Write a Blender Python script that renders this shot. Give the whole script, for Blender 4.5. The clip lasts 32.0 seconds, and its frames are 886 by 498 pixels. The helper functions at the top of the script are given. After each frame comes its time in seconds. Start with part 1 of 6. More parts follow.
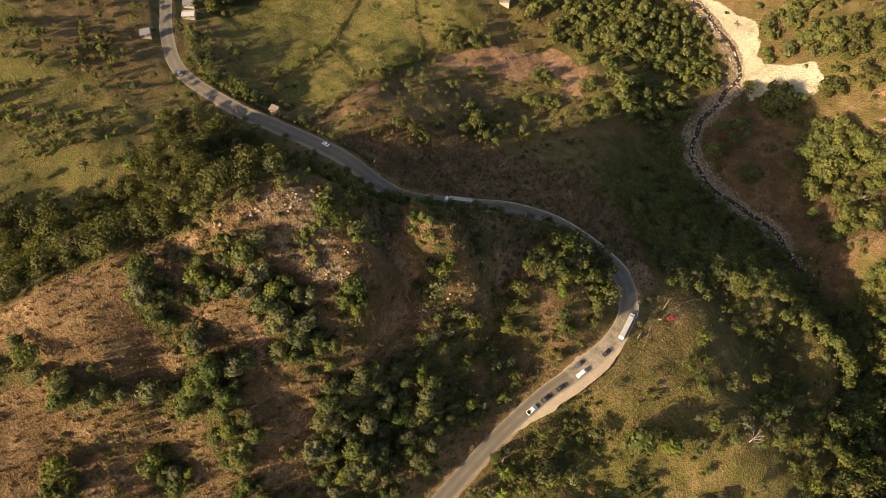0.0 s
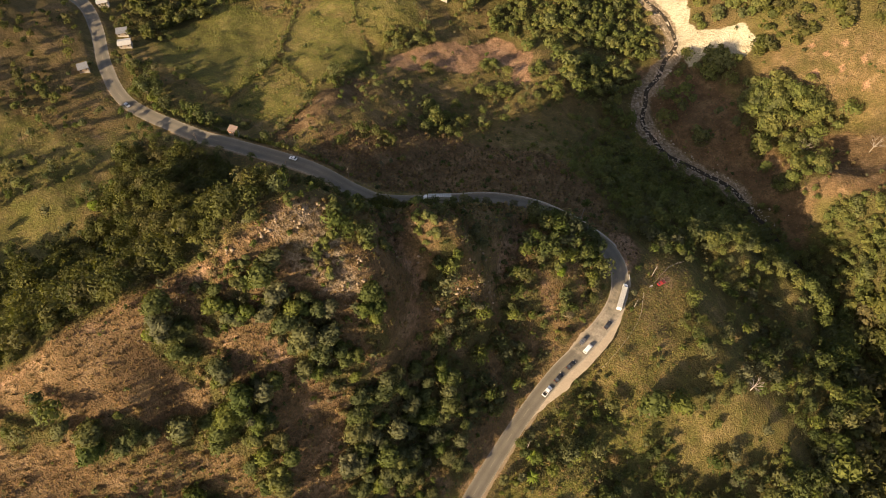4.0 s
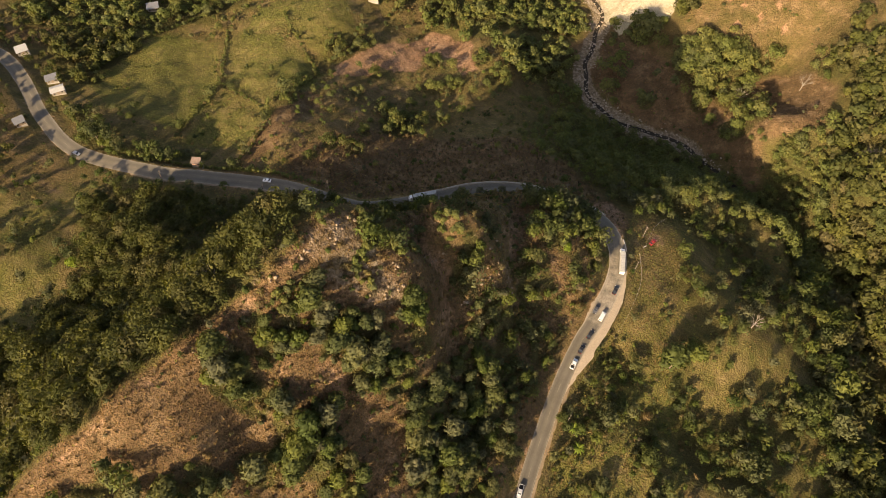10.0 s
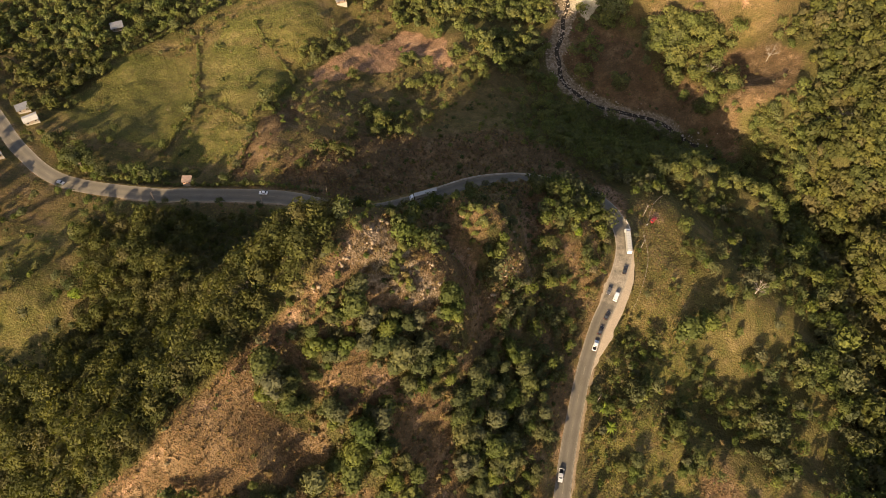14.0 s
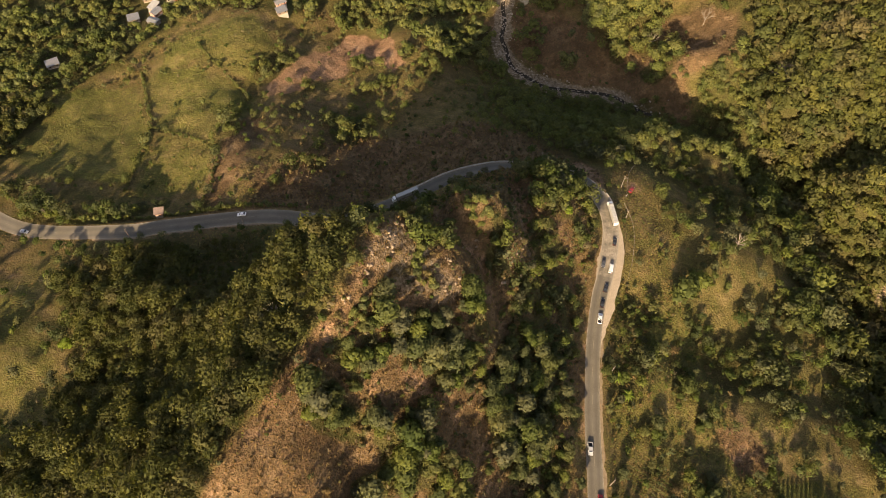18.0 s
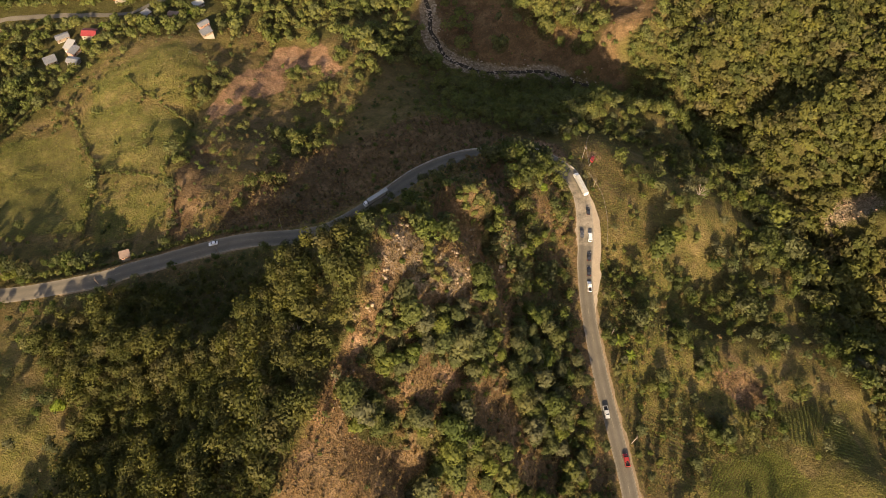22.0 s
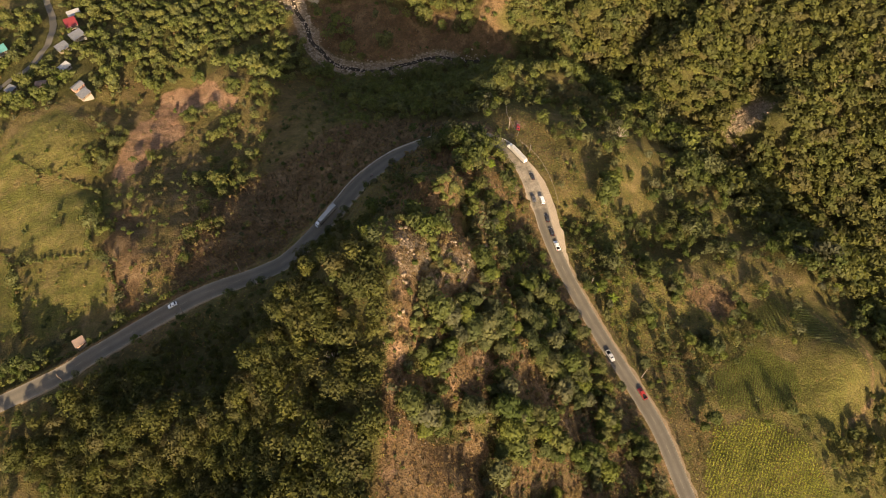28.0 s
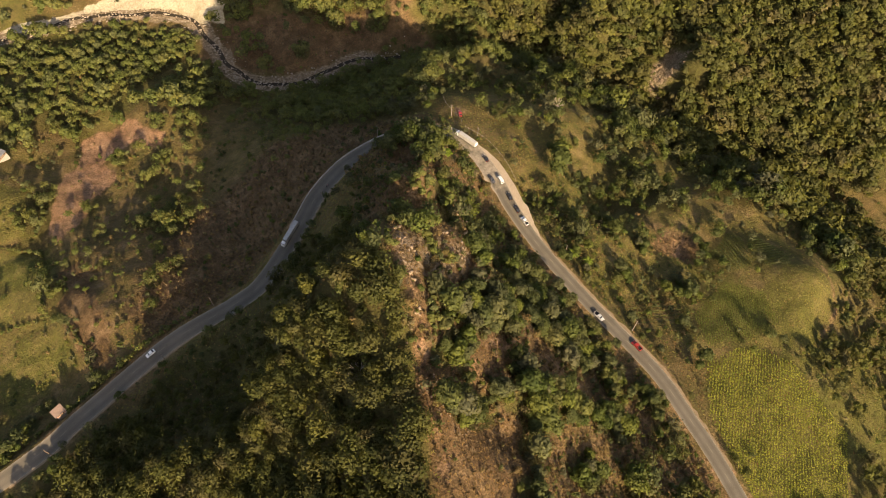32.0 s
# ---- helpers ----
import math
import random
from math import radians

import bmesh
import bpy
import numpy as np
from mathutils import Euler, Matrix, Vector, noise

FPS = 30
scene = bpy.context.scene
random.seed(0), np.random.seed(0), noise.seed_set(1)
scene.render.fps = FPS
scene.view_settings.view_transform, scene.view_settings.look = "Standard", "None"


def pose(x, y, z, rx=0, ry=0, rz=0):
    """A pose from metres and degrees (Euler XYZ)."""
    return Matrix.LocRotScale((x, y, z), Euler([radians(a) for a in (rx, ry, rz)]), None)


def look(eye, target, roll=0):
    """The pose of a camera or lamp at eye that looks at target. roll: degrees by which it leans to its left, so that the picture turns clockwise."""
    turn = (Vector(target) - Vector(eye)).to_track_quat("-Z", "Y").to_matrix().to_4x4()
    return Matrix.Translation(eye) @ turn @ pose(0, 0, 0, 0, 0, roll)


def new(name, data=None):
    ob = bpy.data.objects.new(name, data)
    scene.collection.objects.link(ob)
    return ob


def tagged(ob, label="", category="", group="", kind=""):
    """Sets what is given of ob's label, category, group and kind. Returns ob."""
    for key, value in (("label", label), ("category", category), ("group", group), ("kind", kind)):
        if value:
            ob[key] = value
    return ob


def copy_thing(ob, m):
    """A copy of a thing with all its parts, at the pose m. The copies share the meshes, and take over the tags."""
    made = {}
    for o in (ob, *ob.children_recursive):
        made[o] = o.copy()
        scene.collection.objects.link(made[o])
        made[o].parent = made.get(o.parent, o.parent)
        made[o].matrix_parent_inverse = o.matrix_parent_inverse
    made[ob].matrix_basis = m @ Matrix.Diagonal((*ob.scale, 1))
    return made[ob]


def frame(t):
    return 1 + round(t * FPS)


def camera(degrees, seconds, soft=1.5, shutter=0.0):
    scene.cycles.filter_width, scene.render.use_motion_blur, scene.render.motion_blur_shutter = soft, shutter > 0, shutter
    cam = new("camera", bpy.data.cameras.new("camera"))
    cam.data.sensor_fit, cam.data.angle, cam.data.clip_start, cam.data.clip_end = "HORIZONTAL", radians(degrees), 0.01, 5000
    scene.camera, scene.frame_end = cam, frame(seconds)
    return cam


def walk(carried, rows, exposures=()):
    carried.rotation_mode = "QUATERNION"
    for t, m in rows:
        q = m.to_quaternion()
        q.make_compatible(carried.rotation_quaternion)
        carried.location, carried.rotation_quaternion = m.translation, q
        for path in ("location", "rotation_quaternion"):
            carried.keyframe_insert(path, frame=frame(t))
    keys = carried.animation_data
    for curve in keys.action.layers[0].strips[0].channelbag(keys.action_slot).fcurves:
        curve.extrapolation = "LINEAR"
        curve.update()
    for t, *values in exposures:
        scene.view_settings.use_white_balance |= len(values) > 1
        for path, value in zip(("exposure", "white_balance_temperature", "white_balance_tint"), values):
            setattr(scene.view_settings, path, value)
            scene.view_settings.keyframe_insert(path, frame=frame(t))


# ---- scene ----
cam = camera(64.4, 32.0, soft=0.5)
PATH = [
    (0.0, 88.95, -116.64, 270.00, 31.220, -0.582, 34.877),
    (0.5, 86.63, -118.38, 270.01, 31.212, -0.621, 33.728),
    (1.0, 84.27, -120.06, 270.04, 31.208, -0.667, 32.548),
    (1.5, 81.89, -121.70, 270.08, 31.205, -0.692, 31.308),
    (2.0, 79.43, -123.33, 270.10, 31.217, -0.708, 30.067),
    (2.5, 77.02, -124.87, 270.20, 31.216, -0.735, 28.877),
    (3.0, 74.57, -126.33, 270.33, 31.203, -0.775, 27.737),
    (3.5, 72.04, -127.85, 270.31, 31.209, -0.811, 26.658),
    (5.5, 61.57, -133.32, 270.55, 31.225, -0.957, 22.539),
    (6.0, 58.93, -134.59, 270.60, 31.232, -0.971, 21.489),
    (6.5, 56.25, -135.79, 270.65, 31.240, -1.001, 20.459),
    (7.0, 53.59, -136.94, 270.70, 31.252, -1.021, 19.449),
    (7.5, 50.94, -138.08, 270.74, 31.264, -1.057, 18.439),
    (8.0, 48.21, -139.15, 270.73, 31.273, -1.086, 17.379),
    (8.5, 45.46, -140.16, 270.75, 31.275, -1.119, 16.429),
    (9.0, 42.90, -141.06, 270.80, 31.283, -1.126, 15.639),
    (9.5, 40.16, -141.98, 270.85, 31.272, -1.151, 14.849),
    (10.0, 37.35, -142.83, 270.90, 31.268, -1.184, 14.090),
    (10.5, 34.52, -143.64, 270.96, 31.257, -1.207, 13.330),
    (11.0, 31.71, -144.40, 270.99, 31.266, -1.228, 12.610),
    (11.5, 28.90, -145.16, 271.00, 31.266, -1.250, 11.860),
    (12.0, 26.07, -145.84, 271.01, 31.254, -1.283, 11.050),
    (12.5, 23.23, -146.48, 271.01, 31.264, -1.281, 9.959),
    (13.0, 20.35, -147.12, 271.00, 31.251, -1.301, 8.999),
    (13.5, 17.41, -147.62, 271.01, 31.208, -1.342, 8.450),
    (14.0, 14.54, -148.09, 271.08, 31.189, -1.349, 7.789),
    (14.5, 11.63, -148.52, 271.08, 31.187, -1.369, 6.809),
    (16.5, 0.00, -150.00, 270.81, 31.248, -1.394, 2.296),
    (17.0, -2.86, -150.17, 270.80, 31.235, -1.376, 1.174),
    (17.5, -5.71, -150.35, 270.80, 31.223, -1.361, -0.078),
    (18.0, -8.59, -150.45, 270.82, 31.223, -1.327, -1.370),
    (18.5, -11.45, -150.52, 270.91, 31.210, -1.291, -2.643),
    (19.0, -14.36, -150.48, 271.04, 31.182, -1.284, -3.904),
    (19.5, -17.24, -150.42, 271.20, 31.156, -1.258, -5.226),
    (20.0, -20.12, -150.29, 271.32, 31.148, -1.224, -6.618),
    (20.5, -23.04, -150.10, 271.43, 31.109, -1.220, -8.039),
    (21.0, -25.90, -149.85, 271.59, 31.087, -1.223, -9.400),
    (21.5, -28.77, -149.52, 271.75, 31.075, -1.226, -10.781),
    (22.0, -31.61, -149.18, 271.92, 31.089, -1.190, -12.203),
    (22.5, -34.49, -148.70, 272.05, 31.097, -1.179, -13.814),
    (23.0, -37.36, -148.21, 272.16, 31.112, -1.166, -15.386),
    (23.5, -40.17, -147.68, 272.26, 31.101, -1.148, -16.777),
    (24.0, -42.97, -147.02, 272.34, 31.098, -1.129, -18.149),
    (24.5, -45.77, -146.24, 272.47, 31.106, -1.120, -19.530),
    (25.0, -48.55, -145.45, 272.60, 31.111, -1.110, -20.891),
    (25.5, -51.28, -144.60, 272.62, 31.139, -1.071, -22.273),
    (27.5, -61.88, -140.60, 272.72, 31.191, -0.950, -28.119),
    (28.0, -64.49, -139.43, 272.67, 31.211, -0.927, -29.641),
    (28.5, -67.02, -138.17, 272.72, 31.190, -0.887, -31.153),
    (29.0, -69.52, -136.88, 272.69, 31.176, -0.847, -32.665),
    (29.5, -72.02, -135.55, 272.67, 31.179, -0.810, -34.197),
    (30.0, -74.48, -134.14, 272.67, 31.159, -0.793, -35.738),
    (30.5, -76.89, -132.67, 272.65, 31.146, -0.777, -37.319),
    (31.0, -79.23, -131.10, 272.70, 31.107, -0.771, -38.860),
    (31.5, -81.55, -129.54, 272.67, 31.114, -0.731, -40.392),
    (32.0, -83.86, -127.88, 272.65, 31.105, -0.718, -41.903),
]
EXPOSURES = [(0.0, 1.25, 7500, 16), (32.0, 1.25, 7500, 16)]
walk(cam, [(t, pose(x, y, z, rx, ry, rz)) for t, x, y, z, rx, ry, rz in PATH], EXPOSURES)

# ---------------------------------------------------------------- light: a low warm sun behind the hill, and the sky
SUN_WAY = Vector((0.34, 0.94, -0.488)).normalized()
world = bpy.data.worlds.new("sky")
scene.world = world
world.use_nodes = True
sky = world.node_tree.nodes.new("ShaderNodeTexSky")
sky.sky_type, sky.sun_disc = "NISHITA", False
sky.sun_elevation, sky.sun_rotation = radians(26), math.atan2(-SUN_WAY.x, -SUN_WAY.y)
sky.altitude, sky.air_density, sky.dust_density = 900, 0.8, 4.5
world.node_tree.nodes["Background"].inputs[1].default_value = 0.108
world.node_tree.links.new(sky.outputs[0], world.node_tree.nodes["Background"].inputs[0])
sun = new("sun", bpy.data.lights.new("sun", "SUN"))
sun.data.energy, sun.data.angle, sun.data.color = 4.75, radians(0.6), (1.0, 0.85, 0.62)
sun.matrix_world = look((0, 0, 600), Vector((0, 0, 600)) + SUN_WAY)


# ---------------------------------------------------------------- materials
class Mat:
    """A node material with short ways to add nodes."""

    def __init__(self, name, rough=0.9, metal=0.0, spec=0.25):
        self.m = bpy.data.materials.new(name)
        self.m.use_nodes = True
        self.t = self.m.node_tree
        self.b = self.t.nodes["Principled BSDF"]
        self.b.inputs["Roughness"].default_value, self.b.inputs["Metallic"].default_value = rough, metal
        self.b.inputs["Specular IOR Level"].default_value = spec

    def node(self, kind, **inputs):
        n = self.t.nodes.new("ShaderNode" + kind)
        for k, v in inputs.items():
            self.put(n.inputs[k.replace("_", " ")], v)
        return n

    def put(self, socket, v):
        if isinstance(v, bpy.types.NodeSocket):
            self.t.links.new(v, socket)
        else:
            socket.default_value = (*v, 1) if isinstance(v, tuple) and len(v) == 3 and socket.type == "RGBA" else v

    def noise(self, size, detail=4.0, rough=0.55, at=None):
        """Noise whose grain is so many metres wide."""
        n = self.node("TexNoise", Scale=1.0 / size, Detail=detail, Roughness=rough)
        self.t.links.new(at or self.place(), n.inputs["Vector"])
        return n.outputs[0]

    def place(self):
        return self.node("TexCoord").outputs["Object"]

    def ramp(self, fac, *stops):
        n = self.node("ValToRGB")
        e = n.color_ramp.elements
        while len(e) < len(stops):
            e.new(0.5)
        for el, (at, c) in zip(e, stops):
            el.position, el.color = at, ((*c, 1) if isinstance(c, tuple) else (c, c, c, 1))
        self.put(n.inputs[0], fac)
        return n.outputs[0]

    def mix(self, fac, a, b, how="MIX"):
        n = self.t.nodes.new("ShaderNodeMix")
        n.data_type, n.blend_type = "RGBA", how
        self.put(n.inputs[0], fac), self.put(n.inputs[6], a), self.put(n.inputs[7], b)
        return n.outputs[2]

    def math(self, how, a, b=0.0, clamp=False):
        n = self.t.nodes.new("ShaderNodeMath")
        n.operation, n.use_clamp = how, clamp
        self.put(n.inputs[0], a), self.put(n.inputs[1], b)
        return n.outputs[0]

    def attr(self, name):
        n = self.t.nodes.new("ShaderNodeAttribute")
        n.attribute_name = name
        return n.outputs["Fac"]

    def bump(self, height, strength, distance):
        n = self.node("Bump", Height=height, Strength=strength, Distance=distance)
        self.t.links.new(n.outputs[0], self.b.inputs["Normal"])

    def colour(self, c):
        self.put(self.b.inputs["Base Color"], c)
        return self.m


def ground_material():
    k = Mat("hillside_ground", 0.95, spec=0.1)
    big, mid, fine, tuft = k.noise(45, 5), k.noise(9, 6, 0.65), k.noise(1.6, 5, 0.7), k.noise(0.65, 3, 0.7)
    grass = k.ramp(mid, (0.3, (0.088, 0.102, 0.021)), (0.5, (0.160, 0.158, 0.036)), (0.72, (0.255, 0.220, 0.068)))
    dry = k.ramp(mid, (0.3, (0.105, 0.060, 0.030)), (0.5, (0.20, 0.121, 0.060)), (0.7, (0.33, 0.214, 0.115)))
    soil = k.ramp(mid, (0.3, (0.31, 0.165, 0.09)), (0.55, (0.46, 0.265, 0.155)), (0.75, (0.54, 0.35, 0.22)))
    rock = k.ramp(fine, (0.3, (0.15, 0.11, 0.07)), (0.5, (0.32, 0.245, 0.16)), (0.7, (0.50, 0.40, 0.28)))
    chalk = k.ramp(fine, (0.34, (0.44, 0.37, 0.24)), (0.48, (0.55, 0.48, 0.33)), (0.66, (0.64, 0.57, 0.41)))
    chalk = k.mix(k.ramp(mid, (0.52, 0.0), (0.66, 0.6)), chalk, (0.30, 0.24, 0.13))
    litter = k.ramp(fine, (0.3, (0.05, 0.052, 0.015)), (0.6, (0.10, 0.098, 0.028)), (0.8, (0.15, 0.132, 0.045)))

    def edge(name, wide=0.35):
        f = k.math("ADD", k.attr(name), k.math("MULTIPLY", k.math("SUBTRACT", mid, 0.5), 0.9))
        f = k.math("ADD", f, k.math("MULTIPLY", k.math("SUBTRACT", fine, 0.5), 0.5))
        return k.math("MULTIPLY", k.math("SUBTRACT", f, 0.5 - wide / 2), 1 / wide, clamp=True)
    c = k.mix(edge("dry", 0.6), grass, dry)
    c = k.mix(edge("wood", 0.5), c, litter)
    c = k.mix(edge("soil"), c, soil)
    c = k.mix(edge("rock"), c, rock)
    streak = k.noise(3.2, 6, 0.75)
    c = k.mix(k.math("MULTIPLY", k.ramp(tuft, (0.38, 1.0), (0.55, 0.0)), 0.5), c, (0.05, 0.042, 0.016))
    c = k.mix(k.math("MULTIPLY", k.ramp(streak, (0.40, 1.0), (0.52, 0.0)), 0.42), c, (0.06, 0.048, 0.02))
    c = k.mix(k.math("MULTIPLY", k.ramp(k.noise(0.9, 4, 0.7), (0.53, 0.0), (0.68, 1.0)), 0.42), c, k.mix(1.0, c, (1.8, 1.7, 1.55), "MULTIPLY"))
    c = k.mix(edge("chalk", 0.25), c, chalk)
    c = k.mix(k.ramp(big, (0.35, 0.0), (0.7, 0.35)), c, (0.17, 0.115, 0.05))
    k.bump(k.math("ADD", k.math("MULTIPLY", fine, 1.2), k.math("MULTIPLY", tuft, 0.6)), 1.0, 1.7)
    return k.colour(c)


def leaf_material(name, *greens):
    k = Mat(name, 0.75, spec=0.18)
    rand = k.node("NewGeometry").outputs["Random Per Island"]
    tree = k.math("FRACT", k.math("ADD", k.attr("tone"), k.node("ObjectInfo").outputs["Random"]))
    c = k.ramp(tree, *[(i / (len(greens) - 1), g) for i, g in enumerate(greens)])
    c = k.mix(k.ramp(rand, (0.35, 0.0), (1.0, 0.6)), c, k.mix(1.0, c, (1.6, 1.5, 1.15), "MULTIPLY"))
    c = k.mix(k.ramp(rand, (0.0, 0.6), (0.4, 0.0)), c, k.mix(1.0, c, (0.52, 0.56, 0.5), "MULTIPLY"))
    k.colour(c)
    glow = k.node("BsdfTranslucent", Color=k.mix(1.0, c, (1.8, 1.8, 1.0), "MULTIPLY"))
    both = k.node("MixShader", Fac=0.28)
    k.t.links.new(k.b.outputs[0], both.inputs[1]), k.t.links.new(glow.outputs[0], both.inputs[2])
    k.t.links.new(both.outputs[0], k.t.nodes["Material Output"].inputs[0])
    return k.m


def plain(name, c, rough=0.7, metal=0.0, grain=0.4, vary=0.25, spec=0.3):
    """A weathered single-colour surface: two scales of variation."""
    k = Mat(name, rough, metal, spec)
    dark, light = tuple(v * (1 - vary) for v in c), tuple(min(1, v * (1 + vary)) for v in c)
    col = k.ramp(k.noise(grain, 5, 0.6), (0.3, dark), (0.7, light))
    col = k.mix(k.ramp(k.noise(grain * 8, 3), (0.4, 0.0), (0.75, 0.35)), col, tuple(v * 0.6 for v in c))
    k.bump(k.noise(grain * 0.5), 0.3, 0.02)
    return k.colour(col)


def asphalt_material():
    k = Mat("worn_asphalt", 0.85, spec=0.3)
    c = k.ramp(k.noise(0.4, 5, 0.7), (0.3, (0.098, 0.083, 0.058)), (0.7, (0.156, 0.135, 0.096)))
    c = k.mix(k.ramp(k.noise(7, 5), (0.42, 0.0), (0.7, 0.65)), c, (0.172, 0.148, 0.11))
    c = k.mix(k.math("MULTIPLY", k.attr("track"), 0.5), c, (0.078, 0.068, 0.055))
    dust = k.math("ADD", k.attr("dust"), k.math("MULTIPLY", k.math("SUBTRACT", k.noise(3.0, 5, 0.65), 0.5), 1.0))
    c = k.mix(k.ramp(dust, (0.35, 0.0), (0.65, 1.0)), c, k.ramp(k.noise(0.8), (0.3, (0.24, 0.20, 0.145)), (0.7, (0.34, 0.285, 0.21))))
    k.bump(k.noise(0.12), 0.3, 0.02)
    return k.colour(c)


GROUND = ground_material()
LEAVES = leaf_material("broad_leaves", (0.046, 0.063, 0.015), (0.070, 0.088, 0.019), (0.056, 0.066, 0.023), (0.098, 0.112, 0.023), (0.080, 0.082, 0.028), (0.062, 0.078, 0.020), (0.088, 0.086, 0.048), (0.045, 0.058, 0.018), (0.085, 0.090, 0.040), (0.098, 0.096, 0.036))
# Darker foliage for the hillside wood: its dimness is put into the colour.
FOREST_LEAVES = leaf_material("dim_forest_leaves", (0.040, 0.046, 0.013), (0.058, 0.062, 0.014), (0.054, 0.052, 0.017), (0.074, 0.074, 0.017), (0.048, 0.053, 0.014), (0.074, 0.064, 0.026))
# The forest ramp about 1.3 times brighter: sunlight put into the colour.
SUNLIT_LEAVES = leaf_material("sunlit_valley_leaves", (0.052, 0.060, 0.018), (0.076, 0.082, 0.019), (0.066, 0.066, 0.023), (0.092, 0.090, 0.022), (0.064, 0.070, 0.019), (0.094, 0.080, 0.034), (0.058, 0.062, 0.018))
# Lighter again, for sunlit trees and bushes: their brightness is in the colour.
OPEN_LEAVES = leaf_material("sunlit_open_leaves", (0.075, 0.092, 0.026), (0.105, 0.118, 0.032), (0.09, 0.098, 0.04), (0.125, 0.125, 0.036), (0.085, 0.098, 0.03))
DRY_LEAVES = leaf_material("sun_bleached_leaves", (0.12, 0.085, 0.038), (0.18, 0.125, 0.06), (0.11, 0.095, 0.035), (0.15, 0.12, 0.075))
LIME_LEAVES = leaf_material("young_lime_leaves", (0.10, 0.14, 0.018), (0.13, 0.16, 0.02))
STRAW = leaf_material("dry_straw", (0.17, 0.108, 0.046), (0.13, 0.08, 0.033), (0.20, 0.132, 0.06), (0.105, 0.068, 0.03))
MAIZE = leaf_material("ripening_maize", (0.15, 0.175, 0.024), (0.21, 0.21, 0.035), (0.18, 0.19, 0.03))
GRASS = leaf_material("meadow_grass", (0.13, 0.125, 0.03), (0.20, 0.18, 0.048), (0.10, 0.105, 0.028), (0.25, 0.20, 0.07))
BARK = plain("grey_brown_bark", (0.16, 0.12, 0.085), 0.95)
BONE = plain("bleached_dead_wood", (0.28, 0.23, 0.175), 0.9)
ASPHALT = asphalt_material()
PAINT = plain("worn_road_paint", (0.21, 0.18, 0.13), 0.7, vary=0.35)
CONCRETE = plain("weathered_concrete", (0.42, 0.37, 0.30), 0.9)
STONE = plain("pale_river_stone", (0.40, 0.325, 0.24), 0.9, grain=0.8, vary=0.4)
WATER = plain("dark_shallow_water", (0.045, 0.036, 0.024), 0.7, spec=0.08)
EARTH = plain("trodden_earth", (0.25, 0.18, 0.105), 0.95, grain=0.9)
TIN = plain("dull_zinc_sheet", (0.25, 0.245, 0.235), 0.5, 0.4, vary=0.3)
WHITE_TIN = plain("white_painted_sheet", (0.38, 0.365, 0.33), 0.5, vary=0.15)
RED_TIN = plain("red_painted_sheet", (0.23, 0.035, 0.035), 0.5, vary=0.2)
TEAL_TIN = plain("teal_painted_sheet", (0.10, 0.30, 0.26), 0.5, vary=0.2)
RUST = plain("rusty_sheet", (0.22, 0.155, 0.12), 0.8, vary=0.35)
TILE = plain("orange_clay_tile", (0.36, 0.13, 0.06), 0.85, grain=0.3)
WALL = plain("limewashed_wall", (0.27, 0.23, 0.18), 0.9)
PINK_WALL = plain("salmon_limewash", (0.46, 0.25, 0.17), 0.9)
WOOD = plain("weathered_planks", (0.26, 0.19, 0.13), 0.9)
GLASS = plain("dark_window_glass", (0.02, 0.025, 0.03), 0.08, spec=0.6, vary=0.1)
RUBBER = plain("black_rubber", (0.015, 0.015, 0.015), 0.9)
CHROME = plain("dull_steel", (0.45, 0.45, 0.44), 0.35, 0.9)
LAMP = plain("clear_lamp_lens", (0.65, 0.62, 0.55), 0.15)
RED_LENS = plain("red_lamp_lens", (0.35, 0.02, 0.015), 0.2)
# ---------------------------------------------------------------- the lie of the land
ROAD_LINE = [
    (-395, 120, -43), (-360, 122, -41), (-325, 112, -39), (-293, 104.5, -37), (-268, 88.4, -35), (-238, 62.7, -32.2), (-205, 44.6, -29.5),
    (-157, 40.8, -25.8), (-132, 42.6, -23.6), (-86.7, 45, -19.4), (-56, 40.5, -16.4), (-38.7, 41, -14.9), (-10, 52.6, -12.3), (5.6, 60.4, -11.1),
    (20, 64.6, -10.1), (34, 66, -9.2), (52.3, 63.3, -8), (70, 56.6, -6.8), (79, 44.5, -6), (81.1, 27.8, -5.2), (75.6, 5, -4.2), (69.8, -10.8, -3.6),
    (64.7, -30.3, -3.2), (61.2, -50.8, -2.5), (58.7, -69, -1.6), (56.6, -90.4, -0.3), (53.8, -111.6, 1.1), (48.4, -130, 2.4), (42.6, -147.5, 3.6),
    (34, -168, 5), (24, -190, 6.5)]
RIVER_LINE = [
    (-150, 410, -80), (-91.6, 385, -82), (-37, 359, -83.6), (2, 350, -84.4), (28, 331, -85), (56, 300, -86.2), (55, 262, -87), (51, 241, -87.7),
    (59, 218, -88.8), (76, 204, -89.9), (97, 196, -91), (122, 192, -91), (148, 176, -90), (168, 154, -88), (183, 136, -87), (198, 121, -87), (216, 98, -87),
    (231, 66, -87), (243, 38, -88), (251, 8, -89), (253, -20, -90), (253, -46, -91), (259, -92, -93), (268, -135, -95), (300, -190, -100)]
CREST = [(-21, -38, 97), (-30, -58, 97), (-44, -85, 93), (-56, -104, 91), (-72, -128, 78), (-90, -160, 58), (-112, -198, 40)]
